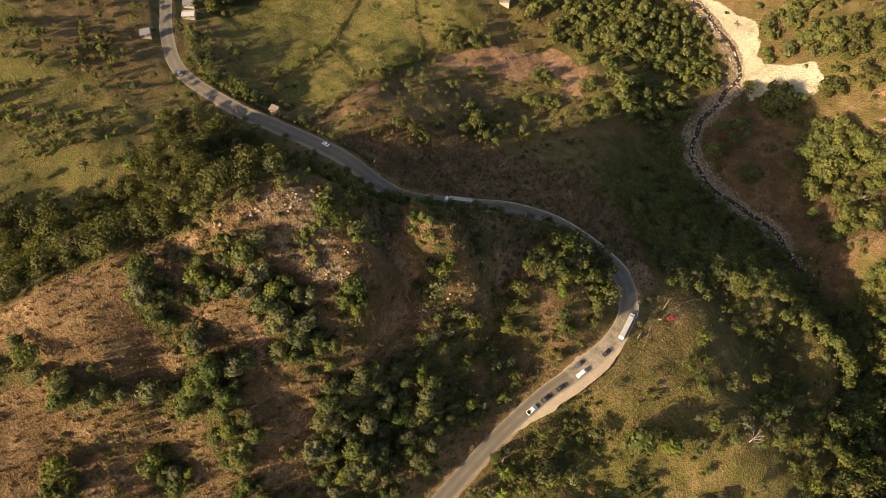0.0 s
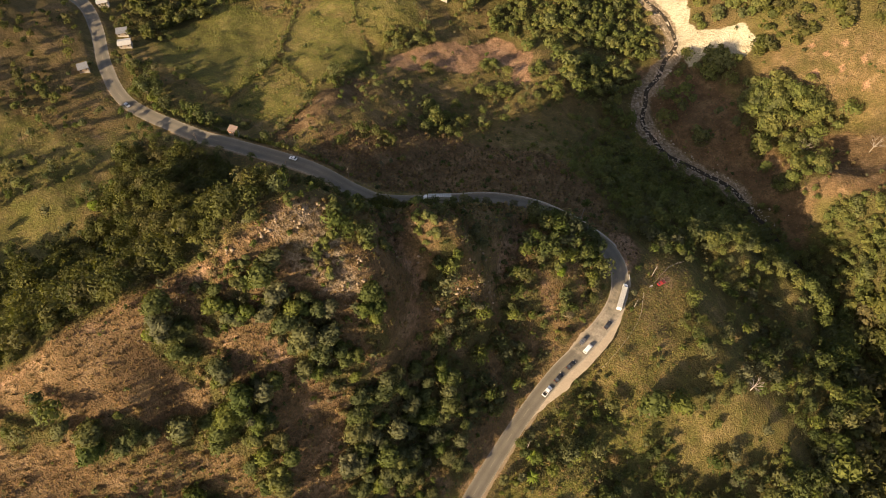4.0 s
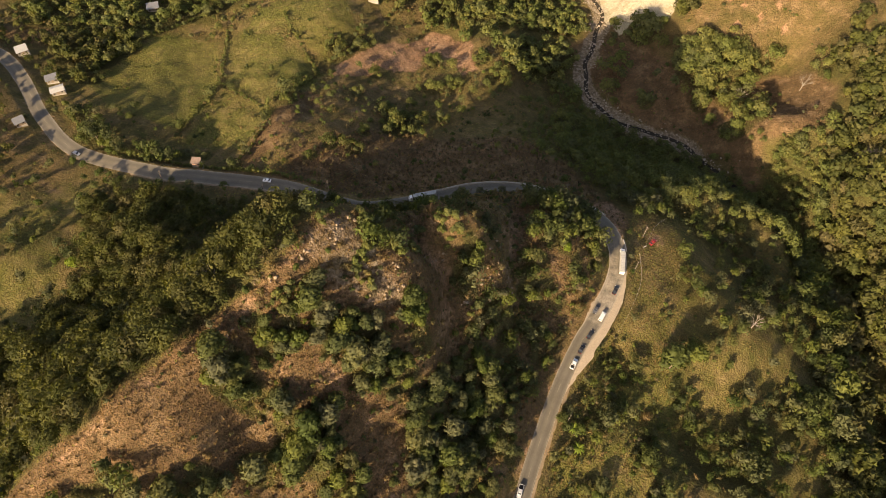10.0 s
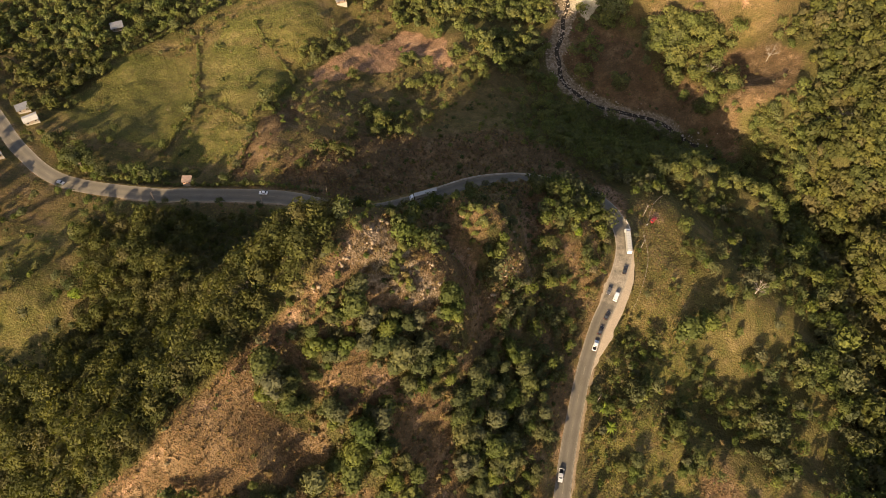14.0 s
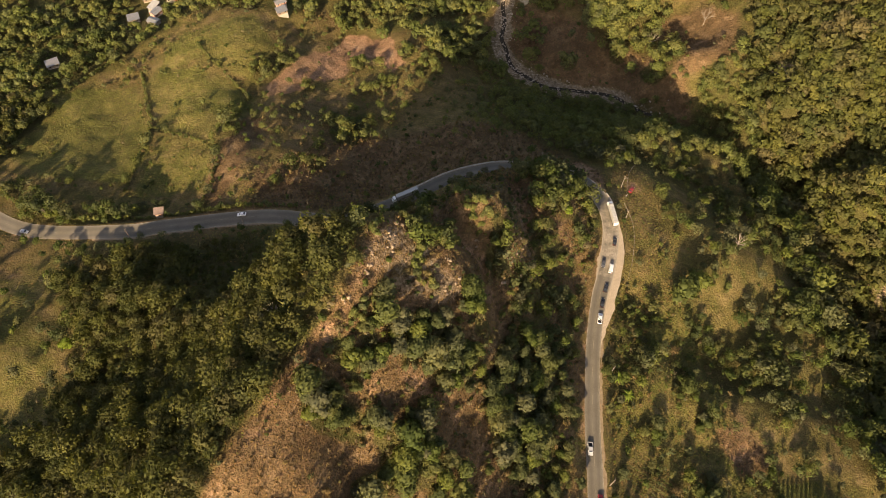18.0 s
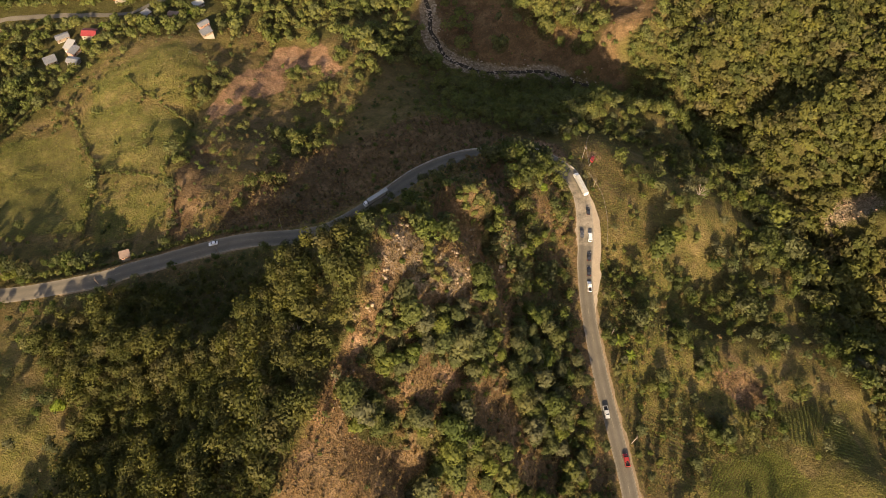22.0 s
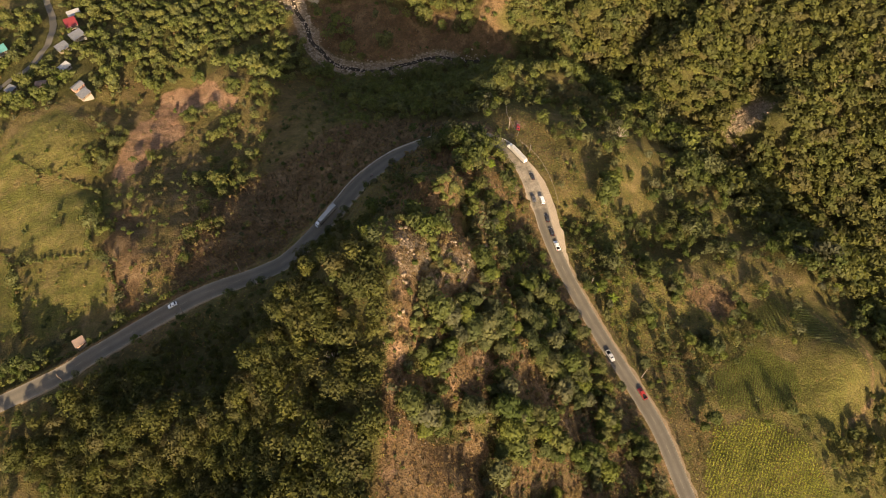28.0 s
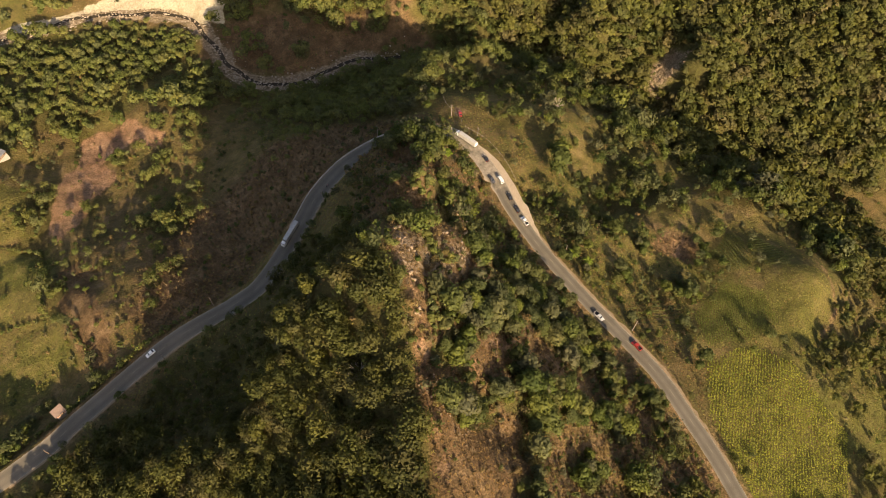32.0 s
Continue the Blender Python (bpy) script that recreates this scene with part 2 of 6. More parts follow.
EAST_FACE = [(-2, -42, 80), (4, -43, 76), (29, -8, 39), (34, -4, 32), (40, 10, 30), (48, 25, 27), (55, 35, 19), (43, 38, 23), (30, 43, 17),
             (65, 30, 9), (46, 52, 7), (54, 47, 12), (61, 42, 11), (38, 56, 4), (16, 20, 39), (4, 14, 43), (-10, 12, 32), (-23, 22, 13), (58, 0, 2),
             (-12, -90, 66), (-37, -107, 76), (-50, -128, 68), (-17, -67, 79), (-20, -150, 46), (15, -110, 26), (25, -70, 29), (45, -25, 7),
             (12, -20, 62), (8, 32, 24), (34, 32, 24)]
WEST_FACE = [(-56, -45, 68), (-64, -70, 71), (-41, -30, 80), (-65, -37, 55), (-99, -30, 17), (-106, -26, 13), (-88, -50, 28), (-89, -85, 53),
             (-136, -10, -1), (-141, 1, -13), (-160, -27, -11), (-165, -19, -14), (-175, -50, -10), (-164, -27, -10), (-130, -90, 20),
             (-120, -140, 14), (-200, -90, -6), (-230, -10, -18), (-270, 30, -20), (-190, 15, -24), (-30, -17, 75), (-42, -12, 58), (-58, -12, 44),
             (-70, -20, 37), (-80, -22, 24), (-106, -10, 6), (-42, 4, 30), (-58, 4, 14), (-72, -3, 10), (-82, -4, 4), (-60, 20, -2), (-90, 12, -8),
             (-40, 22, 2), (-112, 12, -12), (-28, 6, 32), (-330, 60, -14), (-320, -60, -8)]
FIELDS = [(-88, 108, -36.5), (-78, 128, -45), (-78, 146, -52), (-65, 105, -39), (-51, 126, -50), (-123, 103, -39), (-178, 83, -38), (-117, 162, -52), (-101, 191, -54), (-191, 142, -53),
          (-177, 247, -61), (-208, 242, -65), (-22, 224, -65), (-16, 199, -64), (16, 224, -75), (30, 110, -32), (60, 170, -74), (-260, 190, -56),
          (-320, 260, -58), (-100, 300, -66), (-240, 340, -66), (-20, 290, -74), (0, 130, -50), (-400, 180, -46)]
EAST_SIDE = [(95, 133, -56), (90, 52, -10), (102, 24, -10), (112, -6, -17), (124, -12, -30), (105, -19, -16), (94, -67, -16), (132, -44, -26),
             (127, -76, -26), (95, -117, -12), (140, -121, -24), (149, -93, -31), (154, -143, -28), (190, -66, -44), (136, 7, -28), (179, 25, -46),
             (148, 58, -37), (211, 6, -65), (200, -130, -48), (230, -90, -72), (118, 92, -32), (150, 95, -53), (100, 70, -17)]
FAR_BANK = [(300, -12, -62), (300, -70, -84), (272, 36, -69), (212, 146, -53), (220, 167, -50), (174, 196, -57), (196, 163, -78), (262, 101, -48),
            (70, 300, -80), (95, 312, -66), (150, 300, -52), (215, 262, -40), (300, 210, -8), (340, 90, -8), (360, -20, -20), (380, -120, -60),
            (60, 372, -62), (-40, 420, -66), (160, 400, -30), (110, 240, -79), (420, 20, 12), (420, 240, 30), (300, 330, 10)]

SPURS = [(-140, 53, -33), (-234, 173, -53), (-36, 228, -76), (-65, 153, -59), (-123, 131, -42), (-116, 196, -46), (-68, -91, 78), (-190, -25, -11),
         (-29, -88, 72), (-16, -53, 85), (-136, -40, -5), (-200, 99, -41), (-169, 142, -52), (32, -39, 24), (40, -59, 18), (-50, 208, -72),
         (-99, 96, -27), (-137, 73, -40)]
GORGE_SIDES = [(185, 79, -60), (186, 273, -77), (133, 255, -72), (198, 191, -57), (122, -27, -33), (157, 6, -39), (188, -106, -43), (162, -129, -22),
               (113, 37, -14), (106, 275, -82), (89, 217, -82), (86, -54, -9), (245, 79, -47), (191, 42, -55), (143, 27, -23), (189, 223, -67),
               (149, 239, -83), (129, 102, -30), (175, 111, -55), (251, 135, -49), (241, 185, -33), (160, 111, -50), (210, -82, -45),
               (247, 113, -76), (265, 121, -51), (266, 12, -53), (211, 59, -66), (166, 294, -53), (157, 208, -75)]

def smooth(a, b, x):
    s = np.clip((x - a) / (b - a), 0, 1)
    return s * s * (3 - 2 * s)


def dense(line, step=2.0):
    """A Catmull-Rom curve through the line's points, every few metres."""
    p = np.array([line[0], *line, line[-1]], float)
    out = []
    for i in range(1, len(p) - 2):
        n = max(2, int(np.linalg.norm(p[i + 1] - p[i]) / step))
        for s in np.arange(n) / n:
            out.append(0.5 * (2 * p[i] + (p[i + 1] - p[i - 1]) * s + (2 * p[i - 1] - 5 * p[i] + 4 * p[i + 1] - p[i + 2]) * s * s
                              + (3 * p[i] - p[i - 1] - 3 * p[i + 1] + p[i + 2]) * s ** 3))
    return np.array(out + [p[-1]])


ROAD, RIVER = dense(ROAD_LINE), dense(RIVER_LINE)


def nearest(line, x, y):
    """Distance to a line on the plan, and its height there."""
    best, high = np.full(x.shape, 1e9), np.zeros(x.shape)
    for a, b in zip(line[:-1], line[1:]):
        ab = b[:2] - a[:2]
        s = np.clip(((x - a[0]) * ab[0] + (y - a[1]) * ab[1]) / (ab @ ab), 0, 1)
        d = np.hypot(x - a[0] - s * ab[0], y - a[1] - s * ab[1])
        m = d < best
        best, high = np.where(m, d, best), np.where(m, a[2] + s * (b[2] - a[2]), high)
    return best, high


LAND = np.array(CREST + EAST_FACE + WEST_FACE + FIELDS + EAST_SIDE + FAR_BANK + SPURS + GORGE_SIDES + ROAD_LINE[1:-1] + RIVER_LINE[1:-1], float)


def plate(r):
    return np.where(r > 1e-9, r * r * np.log(np.maximum(r, 1e-9)), 0.0)


def spread(p, soft):
    """Weights of a thin plate bent over the landmarks."""
    q = p[:, :2] / 100
    k = plate(np.hypot(q[:, None, 0] - q[None, :, 0], q[:, None, 1] - q[None, :, 1])) + soft * np.eye(len(p))
    one = np.column_stack([np.ones(len(p)), q])
    return np.linalg.solve(np.block([[k, one], [one.T, np.zeros((3, 3))]]), np.concatenate([p[:, 2], np.zeros(3)]))


BEND = spread(LAND, 0.004)


def lattice(x, y, seed):
    """Smooth value noise, -1 to 1."""
    i, j = np.floor(x).astype(int), np.floor(y).astype(int)
    u, v = x - i, y - j
    u, v = u * u * (3 - 2 * u), v * v * (3 - 2 * v)

    def h(a, b):
        n = (a * 374761393 + b * 668265263 + seed * 974711) & 0x7FFFFFFF
        n = ((n ^ (n >> 13)) * 1274126177) & 0x7FFFFFFF
        return ((n ^ (n >> 16)) & 0xFFFF) / 32767.5 - 1
    return (h(i, j) * (1 - u) + h(i + 1, j) * u) * (1 - v) + (h(i, j + 1) * (1 - u) + h(i + 1, j + 1) * u) * v


def fbm(x, y, size, seed, octaves=4):
    out, amp = 0.0, 1.0
    for k in range(octaves):
        out, amp = out + amp * lattice(x / size * 2 ** k + 7.3 * k, y / size * 2 ** k - 3.1 * k, seed + k), amp * 0.5
    return out / 1.9


GULLIES = [(dense([(-6, -10, 0), (3, -21, 0), (13, -24, 0), (18, -36, 0), (24, -52, 0), (36, -66, 0)]), 9.0, 6.0), (dense([(7, -9, 0), (10, -12, 0), (14, -11, 0), (18, -9, 0)]), -15.0, 7.0), (dense([(18, -4, 0), (26, -6, 0), (35, -13, 0)]), -5.0, 6.0),
           (dense([(33, 27, 0), (35, 12, 0), (37, 0, 0), (42, -12, 0)]), 5.5, 5.5), (dense([(-8, -78, 0), (8, -84, 0), (26, -94, 0), (44, -100, 0)]), 1.5, 8.0),
           (dense([(-30, -96, 0), (-18, -110, 0), (-4, -130, 0)]), 4.0, 8.0), (dense([(84, -8, 0), (110, -34, 0), (150, -40, 0), (210, -40, 0)]), 4.0, 12.0),
           (dense([(-36, -33, 0), (-44, -29, 0), (-55, -21, 0), (-67, -27, 0), (-84, -37, 0)]), -4.0, 6.0), (dense([(-22, -14, 0), (-34, -17, 0), (-44, -14, 0), (-56, -8, 0), (-68, -13, 0), (-84, -20, 0)]), 8.0, 8.0),
           (dense([(-84, 60, 0), (-100, 110, 0), (-112, 156, 0), (-90, 230, 0)]), 3.0, 7.0)]


def land(x, y):
    """The ground's height at plan points."""
    x, y = np.asarray(x, float), np.asarray(y, float)
    cx, cy = np.clip(x, -430, 440), np.clip(y, -240, 450)
    z = BEND[-3] + BEND[-2] * cx / 100 + BEND[-1] * cy / 100
    for p, w in zip(LAND, BEND):
        z = z + w * plate(np.hypot(cx - p[0], cy - p[1]) / 100)
    out = np.hypot(x - cx, y - cy)
    z = z + smooth(0, 500, out) * (40 * lattice(x / 420, y / 420, 5) - 10)
    dr, hr = nearest(ROAD, x, y)
    dv, hv = nearest(RIVER, x, y)
    z = z + (3.0 * fbm(x, y, 38, 11) + 1.2 * fbm(x, y, 9, 23, 3)) * smooth(6, 30, dr)
    z = z + 3.0 * fbm(x, y, 15, 47, 3) * np.exp(-(((x + 5) / 75) ** 2 + ((y - 88) / 26) ** 2)) * smooth(6, 20, dr)
    for line, deep, wide in GULLIES:
        z = z - deep * np.exp(-(nearest(line, x, y)[0] / wide) ** 2)
    bed = hv + 0.9 * np.abs(fbm(x, y, 6, 31, 3))
    z = bed + (z - bed) * smooth(3.0, 8 + np.minimum(0.35 * np.abs(z - hv), 9), dv)
    kerb = hr + 0.02 * fbm(x, y, 5, 41, 2)
    return kerb + (z - kerb) * smooth(5.0, 6.6 + np.minimum(0.45 * np.abs(z - kerb), 6), dr)


# ---------------------------------------------------------------- what grows where
def area(poly, x, y, soft=4.0, rag=6.0, seed=3):
    """How far plan points lie inside a patch of land: 0 outside, 1 inside, with a ragged edge."""
    p = np.array(poly, float)
    inside = np.zeros(x.shape, bool)
    for a, b in zip(p, np.roll(p, -1, 0)):
        cross = (a[1] > y) != (b[1] > y)
        with np.errstate(divide="ignore", invalid="ignore"):
            inside ^= cross & (x < (b[0] - a[0]) * (y - a[1]) / (b[1] - a[1]) + a[0])
    ring = np.column_stack([np.vstack([p, p[:1]]), np.zeros(len(p) + 1)])
    d = nearest(ring, x, y)[0] * np.where(inside, 1, -1) + rag * fbm(x, y, 14, seed, 3)
    return smooth(-soft, soft, d)


BROWN_PATCH = [(-57, 232), (-45, 239), (-30, 227), (-22, 209), (-17, 195), (-27, 190), (-35, 208), (-46, 217), (-58, 207), (-57, 186), (-70, 182), (-79, 180), (-92, 160), (-103, 156), (-98, 177),
               (-86, 198), (-70, 216)]
CHALK_BANK = [(-56, 374), (-32, 368), (3, 357), (30, 350), (46, 344), (58, 330), (61, 317), (67, 309), (82, 310), (93, 314), (109, 304), (102, 293), (90, 291), (78, 288), (72, 280), (62, 290), (55, 312), (36, 331), (12, 349), (-34, 361)]
DRY_SLOPE = [(-110, -152), (-65, -113), (-47, -86), (-37, -89), (-22, -95), (-25, -108), (-43, -122), (-30, -150), (-60, -170)]
CORN = [(78, -121), (96, -125), (108, -134), (111, -146), (103, -180), (70, -196), (40, -168), (58, -134)]
TILLED_PIT = [(116, -63), (130, -62), (141, -74), (138, -83), (124, -82), (117, -71)]
ROWS_A = [(139, -85), (161, -83), (163, -90), (148, -104), (138, -101)]
ROWS_B = [(162, -93), (170, -96), (169, -112), (160, -116), (153, -109), (155, -99)]
TERRACES = [(69, -81), (90, -84), (96, -98), (91, -102), (71, -92)]
BEAN_PLOT = [(96, -103), (128, -101), (138, -116), (128, -130), (105, -127), (87, -116)]
YELLOW_PLOT = [(148, -110), (161, -117), (169, -127), (160, -144), (145, -147), (130, -150), (118, -141), (123, -129)]
ROUGH_PLOTS = [(150, -84), (177, -88), (175, -126), (155, -157), (117, -142), (120, -120)]
NORTH_FIELDS = [(-230, 80), (-215, 170), (-160, 240), (-80, 236), (-30, 228), (0, 205), (24, 170), (30, 110), (-20, 75), (-60, 56), (-150, 56), (-215, 66)]
SADDLE = [(86, 66), (103, 79), (119, 85), (112, 61), (105, 27), (101, 0), (91, -10), (85, 4), (87, 38)]
FIELD_A = [(-243, 103), (-218, 161), (-185, 167), (-165, 124), (-162, 101), (-168, 80), (-212, 86)]
FIELD_B = [(-181, 169), (-148, 180), (-107, 156), (-118, 112), (-161, 126)]
FIELD_C = [(-162, 100), (-161, 123), (-120, 109), (-119, 75), (-161, 72)]
FIELD_D = [(-109, 124), (-97, 151), (-62, 167), (-40, 131), (-52, 80), (-83, 64), (-112, 73)]
FIELD_E = [(-173, 174), (-167, 209), (-118, 228), (-98, 201), (-108, 169), (-146, 185)]
EAST_CLEARING = [(166, 250), (182, 264), (202, 244), (208, 230), (206, 213), (193, 193), (175, 187), (163, 192), (178, 214), (172, 232)]
NE_HILL = [(98, 276), (112, 300), (138, 304), (182, 322), (240, 320), (226, 280), (195, 276), (156, 272), (124, 268)]
WEST_MEADOW = [(-150, -60), (-160, -38), (-190, 0), (-260, 10), (-310, -40), (-240, -90), (-180, -80)]
NORTH_WEST_BANK = [(-210, 36), (-235, 50), (-290, 90), (-380, 110), (-360, 20), (-260, 10), (-200, 16)]
DIRT_TRACK = [(74, 53), (69, 61), (66, 75), (75, 78), (83, 70), (85, 58), (80, 50)]
FALLOW = [(-122, 58), (-121, 93), (-110, 132), (-99, 130), (-101, 94), (-108, 66), (-110, 56)]
SHADE_SCRUB = [(-96, 50), (-60, 48), (-10, 60), (34, 73), (66, 68), (72, 86), (50, 108), (20, 126), (-30, 118), (-66, 104), (-90, 78)]
WEST_WOOD = [(-20, -24), (-25, -37), (-30, -54), (-36, -66), (-46, -79), (-52, -91), (-58, -104), (-110, -146), (-230, -170), (-205, -90), (-165, -72), (-150, -30), (-178, 12),
             (-140, 28), (-60, 28), (-34, 34), (-18, 36), (-8, 10)]
GORGE_WOOD = [(60, 96), (82, 84), (112, 90), (128, 108), (160, 116), (190, 102), (214, 86), (206, 112), (186, 132), (150, 170), (122, 187), (98, 191), (70, 197), (44, 180), (46, 124)]
RIVER_WOOD = [(-60, 235), (-20, 232), (24, 205), (44, 240), (46, 290), (20, 325), (-50, 350), (-120, 340), (-130, 300), (-80, 280)]
EAST_BANK_WOOD = [(170, 164), (200, 178), (212, 200), (214, 232), (240, 270), (330, 330), (520, 260), (520, -160), (330, -150), (276, -80), (262, -20), (250, 36), (236, 62), (220, 96), (200, 120),
                  (186, 136)]
VILLAGE = [(-330, 160), (-250, 130), (-226, 172), (-185, 185), (-160, 230), (-110, 235), (-80, 260), (-80, 360), (-300, 360)]
EAST_WOOD = [(110, 10), (128, 60), (130, 100), (175, 112), (200, 106), (230, 62), (250, 20), (262, -40), (290, -120), (230, -200), (190, -150), (178, -90), (140, -70), (120, -40)]
EAST_MIX = [(74, 0), (98, -3), (121, -8), (126, -60), (121, -110), (80, -118), (68, -60), (76, -21)]
BARE_BAND = [(-27, -74), (-11, -71), (2, -71), (11, -72), (21, -89), (13, -100), (2, -96), (-3, -88), (-13, -84), (-27, -81)]
PEAK_BARE = [(-24, -37), (-16, -33), (0, -38), (8, -46), (0, -54), (-14, -52), (-24, -48)]
TAN_BANKS = [[(-18, -37), (-13, -33), (-11, -38), (-15, -45), (-19, -49), (-23, -55), (-27, -55), (-23, -46)],
             [(-7, -42), (0, -39), (4, -43), (3, -47), (4, -51), (-6, -54), (-11, -57), (-18, -57), (-17, -52), (-12, -49), (-9, -46)],
             [(-28, -56), (-25, -58), (-28, -64), (-33, -64), (-32, -60)]]
RIVER_BANKS = [(40, 262), (66, 224), (80, 211), (100, 202), (124, 198), (150, 182), (172, 162), (162, 216), (116, 244), (82, 280)]
SHADE_FLANK = [(-21, -35), (-34, -37), (-54, -16), (-67, -22), (-94, -20), (-112, -13), (-138, 18), (-59, 31), (-16, 21), (-2, -1)]
EAST_FACE_AREA = [(-18, -28), (-36, -64), (-50, -92), (-70, -120), (-40, -200), (30, -175), (48, -120), (56, -60), (62, -20), (72, 10), (72, 40),
                  (50, 56), (20, 52), (6, 20)]


# tree clumps on the dry east face and below the road: x, y, radius
CLUMPS_TOP = [(-23, -76, 6.4), (-35, -86, 6.7), (-29, -88, 5.1), (-8, -66, 7.8), (-2, -61, 4.2), (-7, -59, 2.9), (-20, -91, 2.9), (-20, -87, 3.5),
              (-12, -91, 6.1), (-5, -97, 7.5), (-14, -99, 6.1), (-23, -105, 4.8), (-34, -114, 4.7), (-53, -122, 5.3), (-59, -127, 4.7),
              (-41, -120, 4.7), (1, -68, 7.4), (10, -67, 7.7), (11, -51, 3.7), (7, -46, 3.0), (-15, -78, 4.2), (-10, -83, 3.7)]
CLUMPS_MID = [(-18, -60, 3.5), (-22, -75, 3.5), (-10, -40, 2.5), (-3, -30, 4.0), (39, -17, 5.0), (48, -16, 4.5), (30, -49, 8.0), (44, -46, 6.0), (52, -34, 4.0), (26, -61, 8.0),
              (7, -94, 5.2), (12, -81, 6.6), (19, -70, 8.0), (23, -80, 8.2), (-2, -47, 3.0), (-15, -46, 3.0), (-16, -62, 2.9), (-24, -67, 2.3),
              (-31, -72, 3.4), (-38, -95, 3.0), (1, -102, 6.4), (24, -88, 6.9), (-8, -34, 4.5), (-11, -26, 5.0), (7, 17, 4.7), (13, -2, 2.6),
              (23, 6, 3.6), (20, -22, 4.7), (21, -14, 3.1), (38, -1, 3.1), (40, 10, 2.3), (39, 4, 2.6), (42, 6, 3.1), (46, 10, 3.1), (42, -33, 5.9),
              (32, -53, 7.0), (36, -38, 5.7)]
CLUMPS_LOW = [(66, 15, 3.5), (67, 4, 3.0), (63, -8, 4.0), (56, 3, 4.0), (70, 27, 3.5), (53, -14, 4.0), (68, 44, 5.0), (71, 36, 4.0), (56, 52, 4.5), (64, 48, 4.5), (49, -37, 5.3), (60, -17, 5.0), (45, -1, 4.2), (50, 6, 2.6), (47, -5, 3.6), (42, -5, 2.6), (29, -26, 3.1), (35, -19, 4.7),
              (37, -26, 4.2), (54, -23, 4.8), (35, -66, 8.5), (42, -57, 7.3), (34, -77, 7.1), (49, -65, 4.5), (45, 20, 4.6), (51, 28, 5.0),
              (54, 22, 3.8), (69, 34, 3.6), (61, 21, 3.1), (63, 14, 4.0), (26, -35, 3.1), (50, 33, 5.0), (37, 39, 4.0), (45, 43, 5.0), (53, 39, 5.0),
              (60, 37, 5.0), (67, 34, 5.0), (72, 25, 3.0), (44, 43, 5.0), (40, -90, 6.0), (30, -104, 6.0), (14, -112, 7.0), (-10, -120, 6.0),
              (40, -116, 6.5), (32, -132, 8.0), (6, -134, 7.0), (20, -150, 8.0), (-30, -140, 5.0), (44, -80, 4.0), (57, 38, 4.0)]
CLUMPS_BELOW = [(89, -13, 9.0), (74, -29, 6.0), (89, -31, 8.0), (73, -50, 7.0), (85, -41, 8.0), (108, 42, 5.0), (119, 36, 10.0), (134, 32, 11.0),
                (146, 60, 10.0), (135, 10, 9.0), (149, 11, 11.0), (154, 29, 10.0), (122, -15, 7.0), (106, -42, 7.0), (133, -42, 8.0), (134, -3, 7.0),
                (155, -12, 11.0), (113, -61, 5.0), (106, -91, 7.0), (89, -104, 5.0), (119, -98, 4.0), (85, -68, 5.0), (133, -94, 5.0),
                (119, 10, 6.0), (66, -100, 3.0), (72, -112, 5.0), (64, -122, 4.0)]
CLUMPS_FIELD = [(-105, 180, 9.0), (-97, 193, 7.8), (-117, 118, 7.0), (-135, 141, 3.0), (-82, 143, 4.0), (-49, 123, 12.0), (-42, 134, 9.3),
                (-65, 89, 5.0), (-77, 84, 4.0), (-84, 73, 4.2), (-65, 105, 3.3), (-79, 170, 4.0), (-89, 119, 4.0), (-145, 66, 4.0), (-156, 61, 6.0),
                (-169, 54, 7.0), (-190, 53, 6.0), (-204, 59, 8.0), (-121, 57, 5.0), (-107, 50, 2.5), (-255, 124, 8.3), (-237, 141, 11.0),
                (-242, 127, 10.0), (-258, 157, 11.5), (-222, 73, 6.2), (-239, 107, 8.0), (-61, 138, 6.0), (-28, 141, 5.0)]
CLUMPS_NORTH = [(130, 252, 19.0), (156, 262, 10.0), (154, 201, 9.0), (189, 179, 12.0), (212, 248, 11.0), (132, 222, 5.5), (111, 296, 4.5),
                (89, 280, 8.0), (28, 279, 17.0), (-2, 270, 17.5), (13, 235, 11.0), (-16, 207, 6.0), (-3, 193, 9.0), (-27, 182, 6.0), (-48, 199, 4.0),
                (-38, 193, 3.0), (-41, 172, 7.0), (-88, 171, 3.0), (-31, 176, 5.0), (97, 216, 5.0)]
HEDGES = [[(-183, 178), (-173, 150), (-166, 128), (-166, 101), (-166, 74)], [(-149, 196), (-134, 178), (-112, 156)],
          [(-166, 128), (-136, 114), (-122, 106), (-118, 83), (-121, 61)], [(-112, 156), (-119, 120)], [(-205, 189), (-225, 156), (-235, 131), (-243, 104)],
          [(-230, 72), (-206, 58), (-180, 51), (-150, 52), (-118, 52), (-96, 53), (-70, 52)]]


def clumped(clumps, x, y):
    rag, best = 1.6 * fbm(x, y, 7, 57, 2), np.zeros(x.shape)
    for cx, cy, r in clumps:
        best = np.maximum(best, smooth(r + 1.2, r - 0.8, np.hypot(x - cx, y - cy) + rag))
    return best


